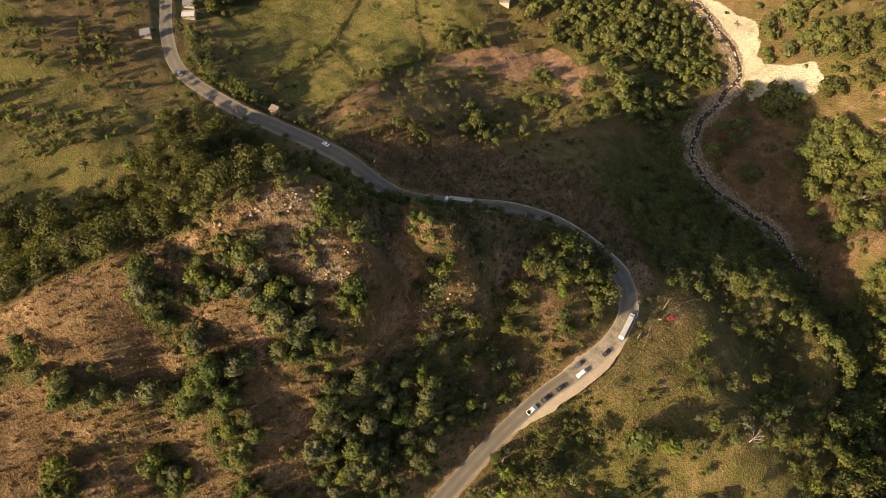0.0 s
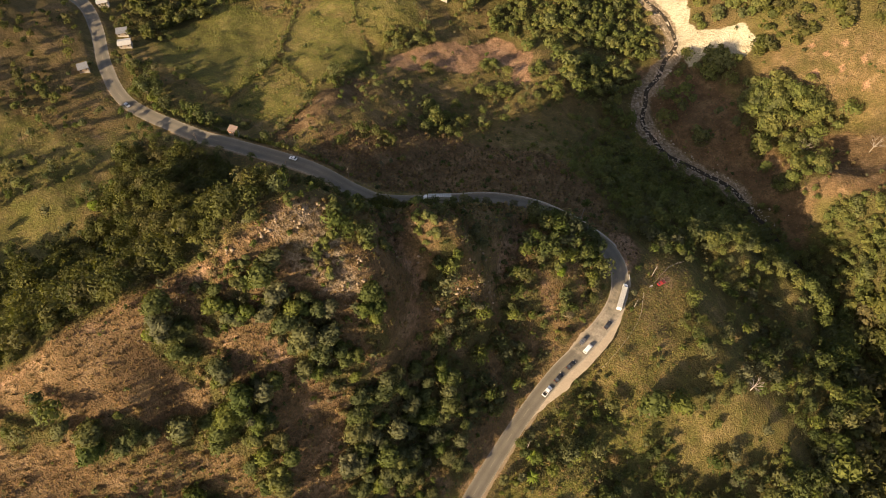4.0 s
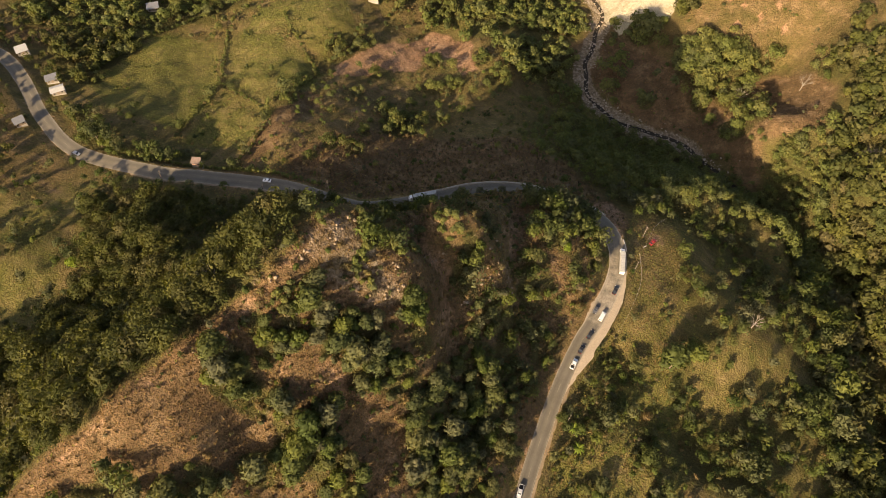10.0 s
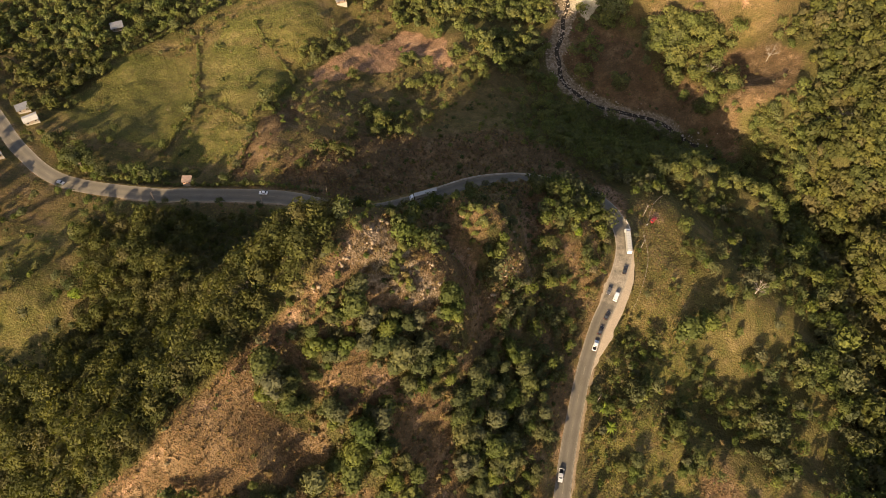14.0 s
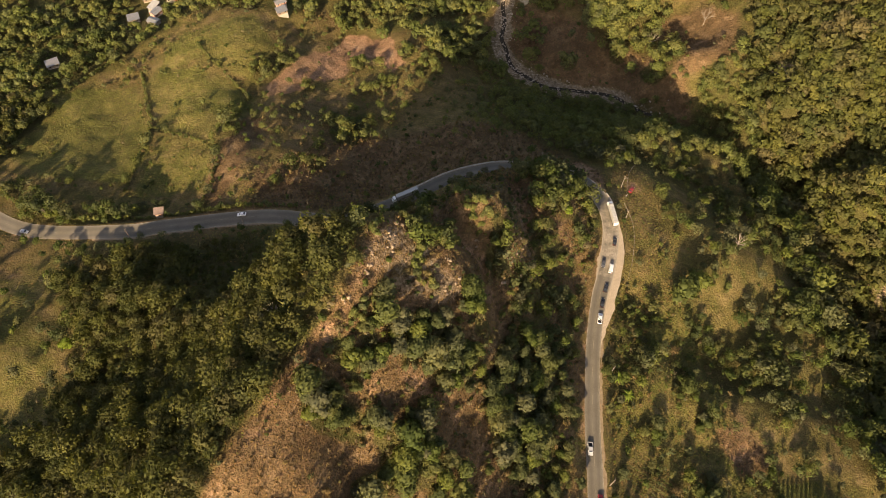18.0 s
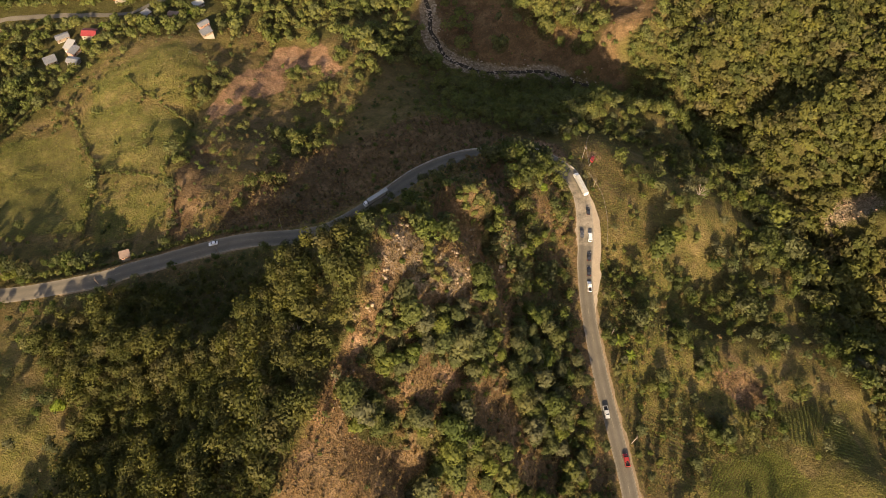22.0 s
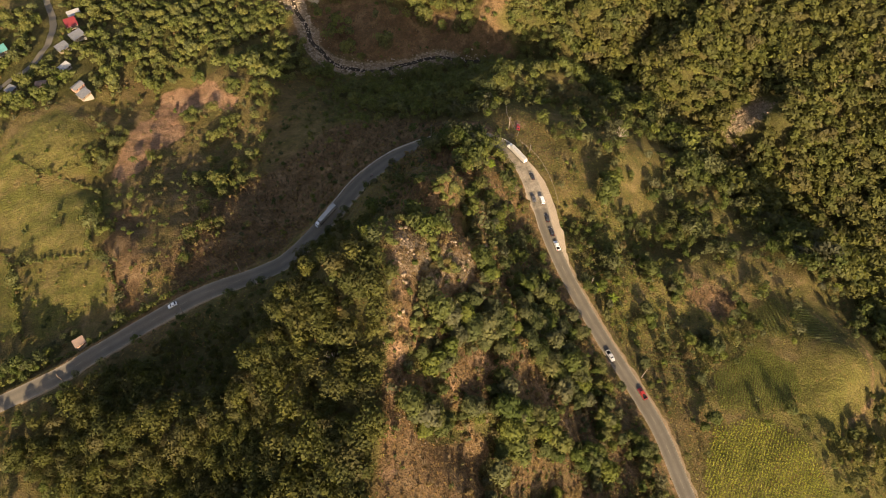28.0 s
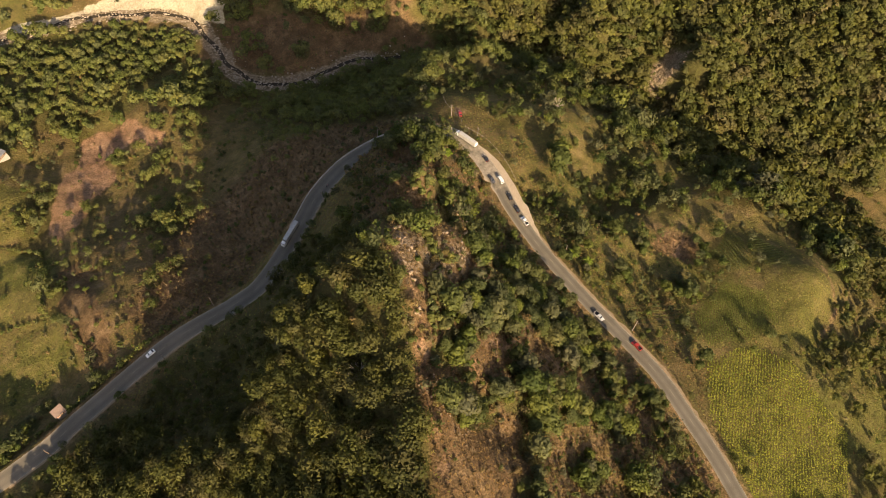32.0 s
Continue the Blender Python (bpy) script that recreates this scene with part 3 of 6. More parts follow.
def cover(x, y):
    """Shares of each kind of ground, 0 to 1."""
    dr, dv = nearest(ROAD, x, y)[0], nearest(RIVER, x, y)[0]
    patchy = fbm(x, y, 22, 71, 3)
    wood = 0.34 + 0.5 * patchy
    dry = 0.45 + 0.5 * fbm(x, y, 60, 83, 3)
    soil, rock, chalk = np.zeros(x.shape), np.zeros(x.shape), np.zeros(x.shape)

    def lay(poly, w, d, soft=4.0, rag=6.0):
        nonlocal wood, dry
        a = area(poly, x, y, soft, rag)
        wood, dry = wood + a * (w - wood), dry + a * (d - dry)
        return a
    lay(VILLAGE, 0.74 + 0.6 * patchy, 0.3)
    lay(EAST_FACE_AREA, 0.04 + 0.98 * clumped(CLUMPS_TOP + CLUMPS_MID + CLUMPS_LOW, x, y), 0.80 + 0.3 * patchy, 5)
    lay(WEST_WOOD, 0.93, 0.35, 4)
    lay(WEST_MEADOW, 0.2 + 0.55 * patchy, 0.32)
    cart_way = np.array([(-226, 39, 0), (-227, 23, 0), (-231, 10, 0), (-231, -4, 0), (-230, -18, 0), (-232, -34, 0)], float)
    soil = np.maximum(soil, 0.4 * smooth(2.6, 0.9, nearest(cart_way, x, y)[0] + fbm(x, y, 6, 59, 2)))
    lay(NORTH_WEST_BANK, 0.16 + 0.6 * patchy, 0.62)
    lay(EAST_BANK_WOOD, 0.93 + 0.4 * patchy, 0.15)
    lay(EAST_WOOD, 0.36 + 0.95 * patchy + 0.35 * smooth(165, 205, x), 0.42)
    lay(EAST_MIX, 0.10 + 0.3 * patchy + 0.85 * clumped(CLUMPS_BELOW, x, y), 0.3)
    lay(GORGE_WOOD, 0.97 + 0.3 * patchy, 0.3)
    lay(RIVER_WOOD, 0.74 + 0.6 * patchy, 0.3)
    lay(RIVER_BANKS, 0.16 + 0.5 * patchy, 0.95, 6)
    lay(NORTH_FIELDS, 0.09 + 0.32 * patchy, 0.5, 8)
    for f, d in ((FIELD_A, 0.12), (FIELD_B, 0.2), (FIELD_C, 0.25), (FIELD_E, 0.2)):
        lay(f, 0.0, d, 3, 2)
    lay(FIELD_D, 0.08 + 0.25 * patchy, 0.6)
    lay(SHADE_SCRUB, 0.05 + 0.15 * patchy, 0.95, 8)
    lay(SADDLE, 0.02, 0.45)
    soil += 0.75 * lay(DIRT_TRACK, 0.0, 0.9, 2, 2)
    soil += 0.2 * lay(FALLOW, 0.03, 1.0, 2, 3)
    soil = np.maximum(soil, 0.55 * smooth(7, 3, np.hypot(x - 98, y - 57)))
    lay(NE_HILL, 0.03, 0.62)
    lay(CORN, 0.0, 0.2, 3, 2)
    lay(ROUGH_PLOTS, 0.22 + 0.5 * patchy, 0.42, 3, 3)
    soil += 0.4 * lay(TILLED_PIT, 0.0, 0.9, 2, 3)
    for plot, d in ((ROWS_A, 0.1), (ROWS_B, 0.1), (TERRACES, 0.5), (BEAN_PLOT, 0.0), (YELLOW_PLOT, 0.2)):
        lay(plot, 0.0, d, 1.5, 1.5)
    bank = np.array([(179, -123, 0), (177, -129, 0), (164, -140, 0), (158, -147, 0), (143, -147, 0), (133, -149, 0)], float)
    soil = np.maximum(soil, 0.45 * smooth(2.6, 0.8, nearest(bank, x, y)[0] + fbm(x, y, 6, 67, 2)))
    soil += 0.3 * lay(EAST_CLEARING, 0.02, 1.0)
    soil += 1.1 * lay(BROWN_PATCH, 0.03, 0.8, 3, 6)
    lay(DRY_SLOPE, 0.95 * clumped(CLUMPS_TOP, x, y), 1.0, 4)
    soil += 0.35 * lay(BARE_BAND, 0.05 + 0.2 * patchy, 0.95, 2, 4)
    rock += 0.55 * lay(PEAK_BARE, 0.10 + 0.9 * clumped(CLUMPS_MID, x, y), 0.85, 4)
    for bank_side in TAN_BANKS:
        soil = np.maximum(soil, 0.42 * lay(bank_side, 0.0, 1.0, 1.5, 2))
    extra = np.maximum(clumped(CLUMPS_FIELD, x, y), clumped(CLUMPS_NORTH, x, y))
    for h in HEDGES:
        line = np.array([(*p, 0) for p in h], float)
        extra = np.maximum(extra, 0.42 * smooth(2.6, 1.2, nearest(line, x, y)[0] + 1.5 * fbm(x, y, 9, 61, 2)))
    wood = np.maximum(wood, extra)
    path = np.array([(-18, -36, 0), (-25, -51, 0), (-29, -61, 0), (-36, -69, 0), (-42, -77, 0), (-48, -90, 0), (-58, -106, 0), (-74, -128, 0)], float)
    crest = smooth(2.9, 0.8, nearest(path, x, y)[0] + 1.5 * fbm(x, y, 8, 63, 2))
    wood, dry, soil = wood * (1 - crest), dry + crest * (0.9 - dry), np.maximum(soil, 0.42 * crest)
    for g in ([(-6, -10, 0), (3, -21, 0), (13, -24, 0), (18, -36, 0), (24, -52, 0)], [(33, 30, 0), (35, 12, 0), (37, 0, 0)], [(52, 12, 0), (56, 4, 0)], [(-14, -70, 0), (-6, -76, 0)]):
        soil = np.maximum(soil, 0.5 * smooth(7, 1, nearest(np.array(g, float), x, y)[0] + 2 * fbm(x, y, 6, 65, 2)))
    chalk += 1.4 * area(CHALK_BANK, x, y, 3, 5)
    for mx, my in ((150, 296), (162, 290), (158, 304), (172, 298), (148, 284), (180, 288), (140, 300)):
        soil = np.maximum(soil, 0.9 * smooth(3.2, 1.4, np.hypot(x - mx, y - my)))
    scar = np.exp(-(((x - 265) / 12) ** 2 + ((y - 30) / 10) ** 2)) + np.exp(-(((x - 222) / 6) ** 2 + ((y - 170) / 8) ** 2))
    rock, wood = np.maximum(rock, 1.1 * scar), wood * (1 - np.clip(1.3 * scar, 0, 1))
    wood *= 1 - np.clip(chalk, 0, 1)
    rock = np.maximum(rock, smooth(9, 4, dv + 3 * fbm(x, y, 12, 69, 2)) * 1.0 * smooth(150, 125, x))
    soil = np.maximum(soil, 0.42 * smooth(6.6, 4.2, dr))
    wood *= smooth(5.2, 6.6, dr) * smooth(4.5, 9, dv + 14 * smooth(128, 150, x))
    return dict(wood=np.clip(wood, 0, 1), dry=np.clip(dry, 0, 1), soil=np.clip(soil, 0, 1), rock=np.clip(rock, 0, 1), chalk=np.clip(chalk, 0, 1))


# ---------------------------------------------------------------- building helpers
def mesh_of(name, verts, faces, mats, smooth_faces=False):
    """A mesh from arrays: verts (n, 3), faces (m, 3 or 4)."""
    verts, faces = np.asarray(verts, np.float32), np.asarray(faces, np.int32)
    me = bpy.data.meshes.new(name)
    me.vertices.add(len(verts))
    me.vertices.foreach_set("co", verts.ravel())
    me.loops.add(faces.size)
    me.loops.foreach_set("vertex_index", faces.ravel())
    me.polygons.add(len(faces))
    me.polygons.foreach_set("loop_start", np.arange(0, faces.size, faces.shape[1], dtype=np.int32))
    for m in mats:
        me.materials.append(m)
    me.update(calc_edges=True)
    if smooth_faces:
        me.polygons.foreach_set("use_smooth", np.ones(len(faces), bool))
    return me


def layer(me, name, values, domain="POINT"):
    me.attributes.new(name, "FLOAT", domain).data.foreach_set("value", np.asarray(values, np.float32))


def part(name, bm, material, parent=None, label=""):
    """One mesh object from a bmesh, under a thing or a part."""
    me = bpy.data.meshes.new(name)
    bm.to_mesh(me)
    bm.free()
    for m in material if isinstance(material, (list, tuple)) else [material]:
        me.materials.append(m)
    ob = new(name, me)
    ob.parent = parent
    return tagged(ob, label)


def box(bm, x0, y0, z0, x1, y1, z1, bevel=0.0, mat=0):
    g = bmesh.ops.create_cube(bm, size=1)["verts"]
    bmesh.ops.transform(bm, matrix=Matrix.LocRotScale(((x0 + x1) / 2, (y0 + y1) / 2, (z0 + z1) / 2), None, (x1 - x0, y1 - y0, z1 - z0)), verts=g)
    faces = list({f for v in g for f in v.link_faces})
    for f in faces:
        f.material_index = mat
    if bevel:
        bmesh.ops.bevel(bm, geom=list({e for v in g for e in v.link_edges}), offset=bevel, segments=2, affect="EDGES", clamp_overlap=True)
    return bm


def rod(bm, a, b, r0, r1, sides=7):
    """A tapered round bar from a to b."""
    a, b = Vector(a), Vector(b)
    g = bmesh.ops.create_cone(bm, cap_ends=True, segments=sides, radius1=r0, radius2=r1, depth=(b - a).length)["verts"]
    bmesh.ops.transform(bm, matrix=Matrix.Translation((a + b) / 2) @ (b - a).to_track_quat("Z", "Y").to_matrix().to_4x4(), verts=g)
    return bm


# ---------------------------------------------------------------- the ground, one sheet to the horizon
def steps(lo, hi, step, far):
    inner = np.arange(lo, hi + 0.1, step)
    grow = step * np.cumsum(1.22 ** np.arange(1, 30))
    grow = grow[grow < far]
    return np.concatenate([lo - grow[::-1], inner, hi + grow])


GX, GY = steps(-390, 420, 2.0, 2600), steps(-214, 410, 2.0, 2600)
MX, MY = np.meshgrid(GX, GY)
HEIGHTS = land(MX.ravel(), MY.ravel()).reshape(MX.shape)
COVER = cover(MX.ravel(), MY.ravel())
quads = np.arange(len(GX) * len(GY)).reshape(MX.shape)
quads = np.column_stack([quads[:-1, :-1].ravel(), quads[:-1, 1:].ravel(), quads[1:, 1:].ravel(), quads[1:, :-1].ravel()])
ground_mesh = mesh_of("ground", np.column_stack([MX.ravel(), MY.ravel(), HEIGHTS.ravel()]), quads, [GROUND], True)
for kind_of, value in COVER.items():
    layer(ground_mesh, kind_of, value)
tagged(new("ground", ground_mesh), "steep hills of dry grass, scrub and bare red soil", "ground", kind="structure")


def sample(grid, x, y):
    """A value of the ground's grid at plan points."""
    i = np.clip(np.searchsorted(GX, x) - 1, 0, len(GX) - 2)
    j = np.clip(np.searchsorted(GY, y) - 1, 0, len(GY) - 2)
    u, v = (x - GX[i]) / (GX[i + 1] - GX[i]), (y - GY[j]) / (GY[j + 1] - GY[j])
    return (grid[j, i] * (1 - u) + grid[j, i + 1] * u) * (1 - v) + (grid[j + 1, i] * (1 - u) + grid[j + 1, i + 1] * u) * v


def height(x, y):
    return float(sample(HEIGHTS, np.array([x], float), np.array([y], float))[0])


def cover_at(kind, x, y):
    return sample(COVER[kind].reshape(MX.shape), x, y)


# ---------------------------------------------------------------- the road
def ribbon(line, offsets, lift):
    """A strip along a line: rows of points at offsets across it."""
    way = np.gradient(line[:, :2], axis=0)
    way /= np.linalg.norm(way, axis=1)[:, None]
    side = np.column_stack([way[:, 1], -way[:, 0]])
    n, m = len(line), len(offsets)
    v = np.zeros((n, m, 3))
    for k, o in enumerate(offsets):
        oo = o if np.ndim(o) else np.full(n, o)
        v[:, k, :2] = line[:, :2] + side * oo[:, None]
        v[:, k, 2] = line[:, 2] + lift - 0.02 * np.abs(oo)
    q = np.arange(n * m).reshape(n, m)
    q = np.column_stack([q[:-1, :-1].ravel(), q[:-1, 1:].ravel(), q[1:, 1:].ravel(), q[1:, :-1].ravel()])
    return v.reshape(-1, 3), q


along = np.concatenate([[0], np.cumsum(np.hypot(*np.diff(ROAD[:, :2], axis=0).T))])
bend_dust = np.exp(-(((ROAD[:, 0] - 78) / 14) ** 2 + ((ROAD[:, 1] - 18) / 34) ** 2))
HALF_WIDE = 3.1 + 0.85 * smooth(-35, 20, ROAD[:, 1])      # the straight is narrower than the bend and the cutting
OFFSETS = np.array([-1.0, -0.86, -0.68, -0.5, -0.31, -0.12, 0.12, 0.31, 0.5, 0.68, 0.86, 1.0])
rv, rq = ribbon(ROAD, [o * HALF_WIDE for o in OFFSETS], 0.22)
road_mesh = mesh_of("road", rv, rq[:, ::-1], [ASPHALT], True)
across = np.tile(OFFSETS, len(ROAD))
layer(road_mesh, "track", np.exp(-((np.abs(across) - 0.45) / 0.19) ** 2))
layer(road_mesh, "dust", np.repeat(bend_dust, len(OFFSETS)) * 0.55 + 0.75 * smooth(0.84, 1.0, np.abs(across)))
road = tagged(new("road", road_mesh), "two-lane worn asphalt mountain road with dusty edges", "road", kind="structure")


# ---------------------------------------------------------------- trees
def core_shape():
    bm = bmesh.new()
    bmesh.ops.create_icosphere(bm, subdivisions=1, radius=1)
    f = np.array([[v.co[:] for v in t.verts] for t in bm.faces])
    bm.free()
    return f


CORE = core_shape()      # the leafy inside of a crown


def crown_cards(rng, radius, tall, lobes, cards, size, flat=0.75, core=False):
    """Leaf sprays on the outside of several uneven lobes, three corners each."""
    ang = rng.uniform(0, 2 * np.pi, lobes)
    out = radius * rng.uniform(0.2, 0.56, lobes)
    mid = np.column_stack([np.cos(ang) * out, np.sin(ang) * out, tall * rng.uniform(0.48, 0.86, lobes)])
    mid[0] = (0, 0, tall * 0.78)
    rad = radius * rng.uniform(0.38, 0.60, lobes)
    pick = rng.integers(0, lobes, cards)
    d = rng.normal(size=(cards, 3))
    d[:, 2] = np.abs(d[:, 2]) * 1.1 - 0.35
    d /= np.linalg.norm(d, axis=1)[:, None]
    at = mid[pick] + d * (rad[pick] * rng.uniform(0.72, 1.08, cards))[:, None] * np.array([1, 1, flat])
    n = d + rng.normal(size=(cards, 3)) * 0.45
    n /= np.linalg.norm(n, axis=1)[:, None]
    a = np.cross(n, rng.normal(size=(cards, 3)))
    a /= np.linalg.norm(a, axis=1)[:, None]
    b = np.cross(n, a)
    s = (1.22 * size * rng.uniform(0.6, 1.3, cards))[:, None]
    soft = d * 0.70 + n * 0.48 + np.array([0, 0, 0.15])
    soft /= np.linalg.norm(soft, axis=1)[:, None]
    k = rng.uniform(-0.5, 0.5, cards)[:, None]
    inner = []
    for c, r in zip(mid, rad) if core else ():
        f = c + CORE * r * 0.66 * np.array([1, 1, flat])
        inner.append(np.concatenate([f, CORE / np.linalg.norm(CORE, axis=2, keepdims=True)], 2))
    p = np.stack([at - a * s - b * s * 0.55, at + a * s - b * s * 0.55, at + a * s * k + b * s * 0.95], 1)
    return np.concatenate([np.concatenate([p, np.repeat(soft[:, None], 3, 1)], 2), *inner])      # place and soft normal of each corner


def card_mesh(name, cards, mat, tone=None):
    flat = cards.reshape(-1, cards.shape[-1])
    me = mesh_of(name, flat[:, :3], np.arange(len(flat)).reshape(-1, cards.shape[1]), [mat])
    if flat.shape[1] == 6 and abs(flat[:, 3:]).sum():
        me.attributes.new("custom_normal", "FLOAT_VECTOR", "POINT").data.foreach_set("vector", np.ascontiguousarray(flat[:, 3:], np.float32).ravel())
    if tone is not None:
        layer(me, "tone", tone, "FACE")
    return me


def trunk_mesh(name, rng, tall, radius, mat, limbs=4, girth=0.16):
    bm = bmesh.new()
    lean = Vector((rng.uniform(-0.3, 0.3), rng.uniform(-0.3, 0.3), tall * 0.55))
    rod(bm, (0, 0, -0.8), lean * 0.5, girth * 1.3, girth)
    rod(bm, lean * 0.5, lean, girth, girth * 0.7)
    for k in range(limbs):
        t = 2 * math.pi * k / limbs + rng.uniform(-0.4, 0.4)
        base = lean * rng.uniform(0.55, 0.98)
        tip = base + Vector((math.cos(t) * radius * 0.55, math.sin(t) * radius * 0.55, tall * rng.uniform(0.14, 0.3)))
        rod(bm, base, tip, girth * 0.55, girth * 0.18, 5)
    me = bpy.data.meshes.new(name)
    bm.to_mesh(me)
    bm.free()
    me.materials.append(mat)
    return me


TREES = []
for k in range(7):
    rng = np.random.default_rng(100 + k)
    radius, tall, lobes = 2.2 + 0.28 * k, 4.6 + 0.55 * k, 7 + k
    TREES.append((card_mesh("crown", crown_cards(rng, radius, tall, lobes, 760, 0.25 + 0.013 * k, core=True), LEAVES),
                  trunk_mesh("trunk", rng, tall, radius, BARK)))
LIME_TREE = (card_mesh("crown", crown_cards(np.random.default_rng(7), 2.8, 5.5, 9, 900, 0.26, core=True), LIME_LEAVES), TREES[3][1])
TREE_LABELS = ["broadleaf tree with a rounded dark green crown", "broadleaf tree with a wide olive-green crown on the slope",
               "small broadleaf tree with a loose green crown"]


def tree(x, y, scale, kind, turn, label, group="trees on the slopes", proto=None):
    crown, trunk = proto or TREES[kind % len(TREES)]
    root = new("tree")
    root.matrix_world = pose(x, y, height(x, y) - 0.1, 0, 0, turn) @ Matrix.Scale(scale, 4)
    for name, me in (("trunk", trunk), ("crown", crown)):
        new(name, me).parent = root
    return tagged(root, label, "tree", group)


# low-cost shapes for the joined woods and scrub
WOODS = [crown_cards(np.random.default_rng(200 + k), 2.3 + 0.3 * k, 4.6 + 0.6 * k, 5 + k, 230, 0.30 + 0.017 * k) for k in range(6)]
NEAR_WOODS = [crown_cards(np.random.default_rng(200 + k), 2.3 + 0.3 * k, 4.6 + 0.6 * k, 5 + k, 460, 0.205 + 0.012 * k) for k in range(6)]
FAR_WOODS = [crown_cards(np.random.default_rng(230 + k), 2.3 + 0.35 * k, 4.8 + 0.6 * k, 5 + k, 185, 0.43 + 0.03 * k) for k in range(5)]
BUSHES = [crown_cards(np.random.default_rng(260 + k), 1.0 + 0.15 * k, 1.5 + 0.2 * k, 4, 42, 0.29, 0.9) for k in range(5)]


def planted(name, shapes, at, scales, mat, label, category, seed):
    """Many plants joined into one mesh that nobody could count."""
    if not len(at):
        return None
    rng = np.random.default_rng(seed)
    which, turn = rng.integers(0, len(shapes), len(at)), rng.uniform(0, 2 * np.pi, len(at))
    z = sample(HEIGHTS, at[:, 0], at[:, 1])
    out, tone = [], []
    for k, shape in enumerate(shapes):
        m = which == k
        if not m.any():
            continue
        c, s, g = np.cos(turn[m])[:, None, None], np.sin(turn[m])[:, None, None], scales[m][:, None, None]
        p = shape[None] * 1.0
        x = (p[..., 0] * c - p[..., 1] * s) * g + at[m, 0][:, None, None]
        y = (p[..., 0] * s + p[..., 1] * c) * g + at[m, 1][:, None, None]
        nx, ny = p[..., 3] * c - p[..., 4] * s, p[..., 3] * s + p[..., 4] * c
        out.append(np.stack([x, y, p[..., 2] * g + z[m][:, None, None], nx, ny, p[..., 5] + 0 * nx], -1).reshape(-1, p.shape[2], 6))
        tone.append(np.repeat(rng.uniform(0, 1, m.sum()), len(shape)))
    return tagged(new(name, card_mesh(name, np.concatenate(out), mat, np.concatenate(tone))), label, category, kind="stuff")


def scatter(cell, lo, hi, seed, jitter=0.95):
    rng = np.random.default_rng(seed)
    x, y = np.meshgrid(np.arange(lo[0], hi[0], cell), np.arange(lo[1], hi[1], cell))
    p = np.column_stack([x.ravel(), y.ravel()]) + rng.uniform(-jitter / 2, jitter / 2, (x.size, 2)) * cell
    return p, rng


HOMES = []      # plots to keep clear: x, y, radius


def clear_of_homes(p):
    ok = np.ones(len(p), bool)
    for x, y, r in HOMES:
        ok &= np.hypot(p[:, 0] - x, p[:, 1] - y) > r
    return ok


# ---------------------------------------------------------------- road furniture
def stretch(x0, y0, x1, y1):
    """The part of the road's line between two of its places."""
    i, j = (int(np.argmin(np.hypot(ROAD[:, 0] - x, ROAD[:, 1] - y))) for x, y in ((x0, y0), (x1, y1)))
    return ROAD[min(i, j):max(i, j) + 1]


def strip(name, line, a, b, lift, mat, parent=None, rag=0.0, seed=0, taper=0):
    n = len(line)
    if taper:
        b, a = (a, b) if abs(a) < abs(b) else (b, a)
        a = b + (a - b) * np.clip(np.minimum(np.arange(n), np.arange(n)[::-1]) / taper, 0.02, 1)
        a, b = (a, b) if a.mean() < np.mean(b) else (b, a)
    jag = rag * np.random.default_rng(seed).normal(size=(2, n)) if rag else np.zeros((2, n))
    v, q = ribbon(line, [a + jag[0], (a + b) / 2 + 0 * jag[0], b + jag[1]], lift)
    ob = new(name, mesh_of(name, v, q[:, ::-1], [mat], True))
    ob.parent = parent
    return ob


for at in (-0.85, 0.85):
    strip("edge_line", ROAD, at * HALF_WIDE - 0.08, at * HALF_WIDE + 0.08, 0.232, PAINT, road)
for k in range(0, len(ROAD) - 3, 6):
    strip("centre_line", ROAD[k:k + 3], -0.07, 0.07, 0.232, PAINT, road)
SHOULDER = plain("pale_gravel", (0.36, 0.285, 0.195), 0.95, grain=0.35, vary=0.3)
gravel = strip("gravel_shoulder", stretch(82, 38, 63, -34), -7.0, -3.05, 0.16, SHOULDER, None, 0.16, 1, 10)
tagged(gravel, "wide pale gravel shoulder on the outside of the bend", "shoulder", kind="structure")
verge = strip("dirt_verge", stretch(64, -30, 40, -152), -4.1, -3.1, 0.15, EARTH, None, 0.25, 2)
tagged(verge, "trodden earth verge beside the asphalt", "verge", kind="structure")
lay_by = strip("dirt_lay_by", stretch(81, 20, 73, -4), 3.1, 5.2, 0.15, SHOULDER, None, 0.16, 5, 5)
tagged(lay_by, "dusty lay-by on the inside of the bend", "lay-by", kind="structure")
gutter = strip("concrete_gutter", stretch(-170, 41, 52, 63), 3.9, 4.9, 0.2, EARTH, None, 0.05, 3)
tagged(gutter, "dusty earth-filled drain along the foot of the cutting", "gutter", kind="structure")


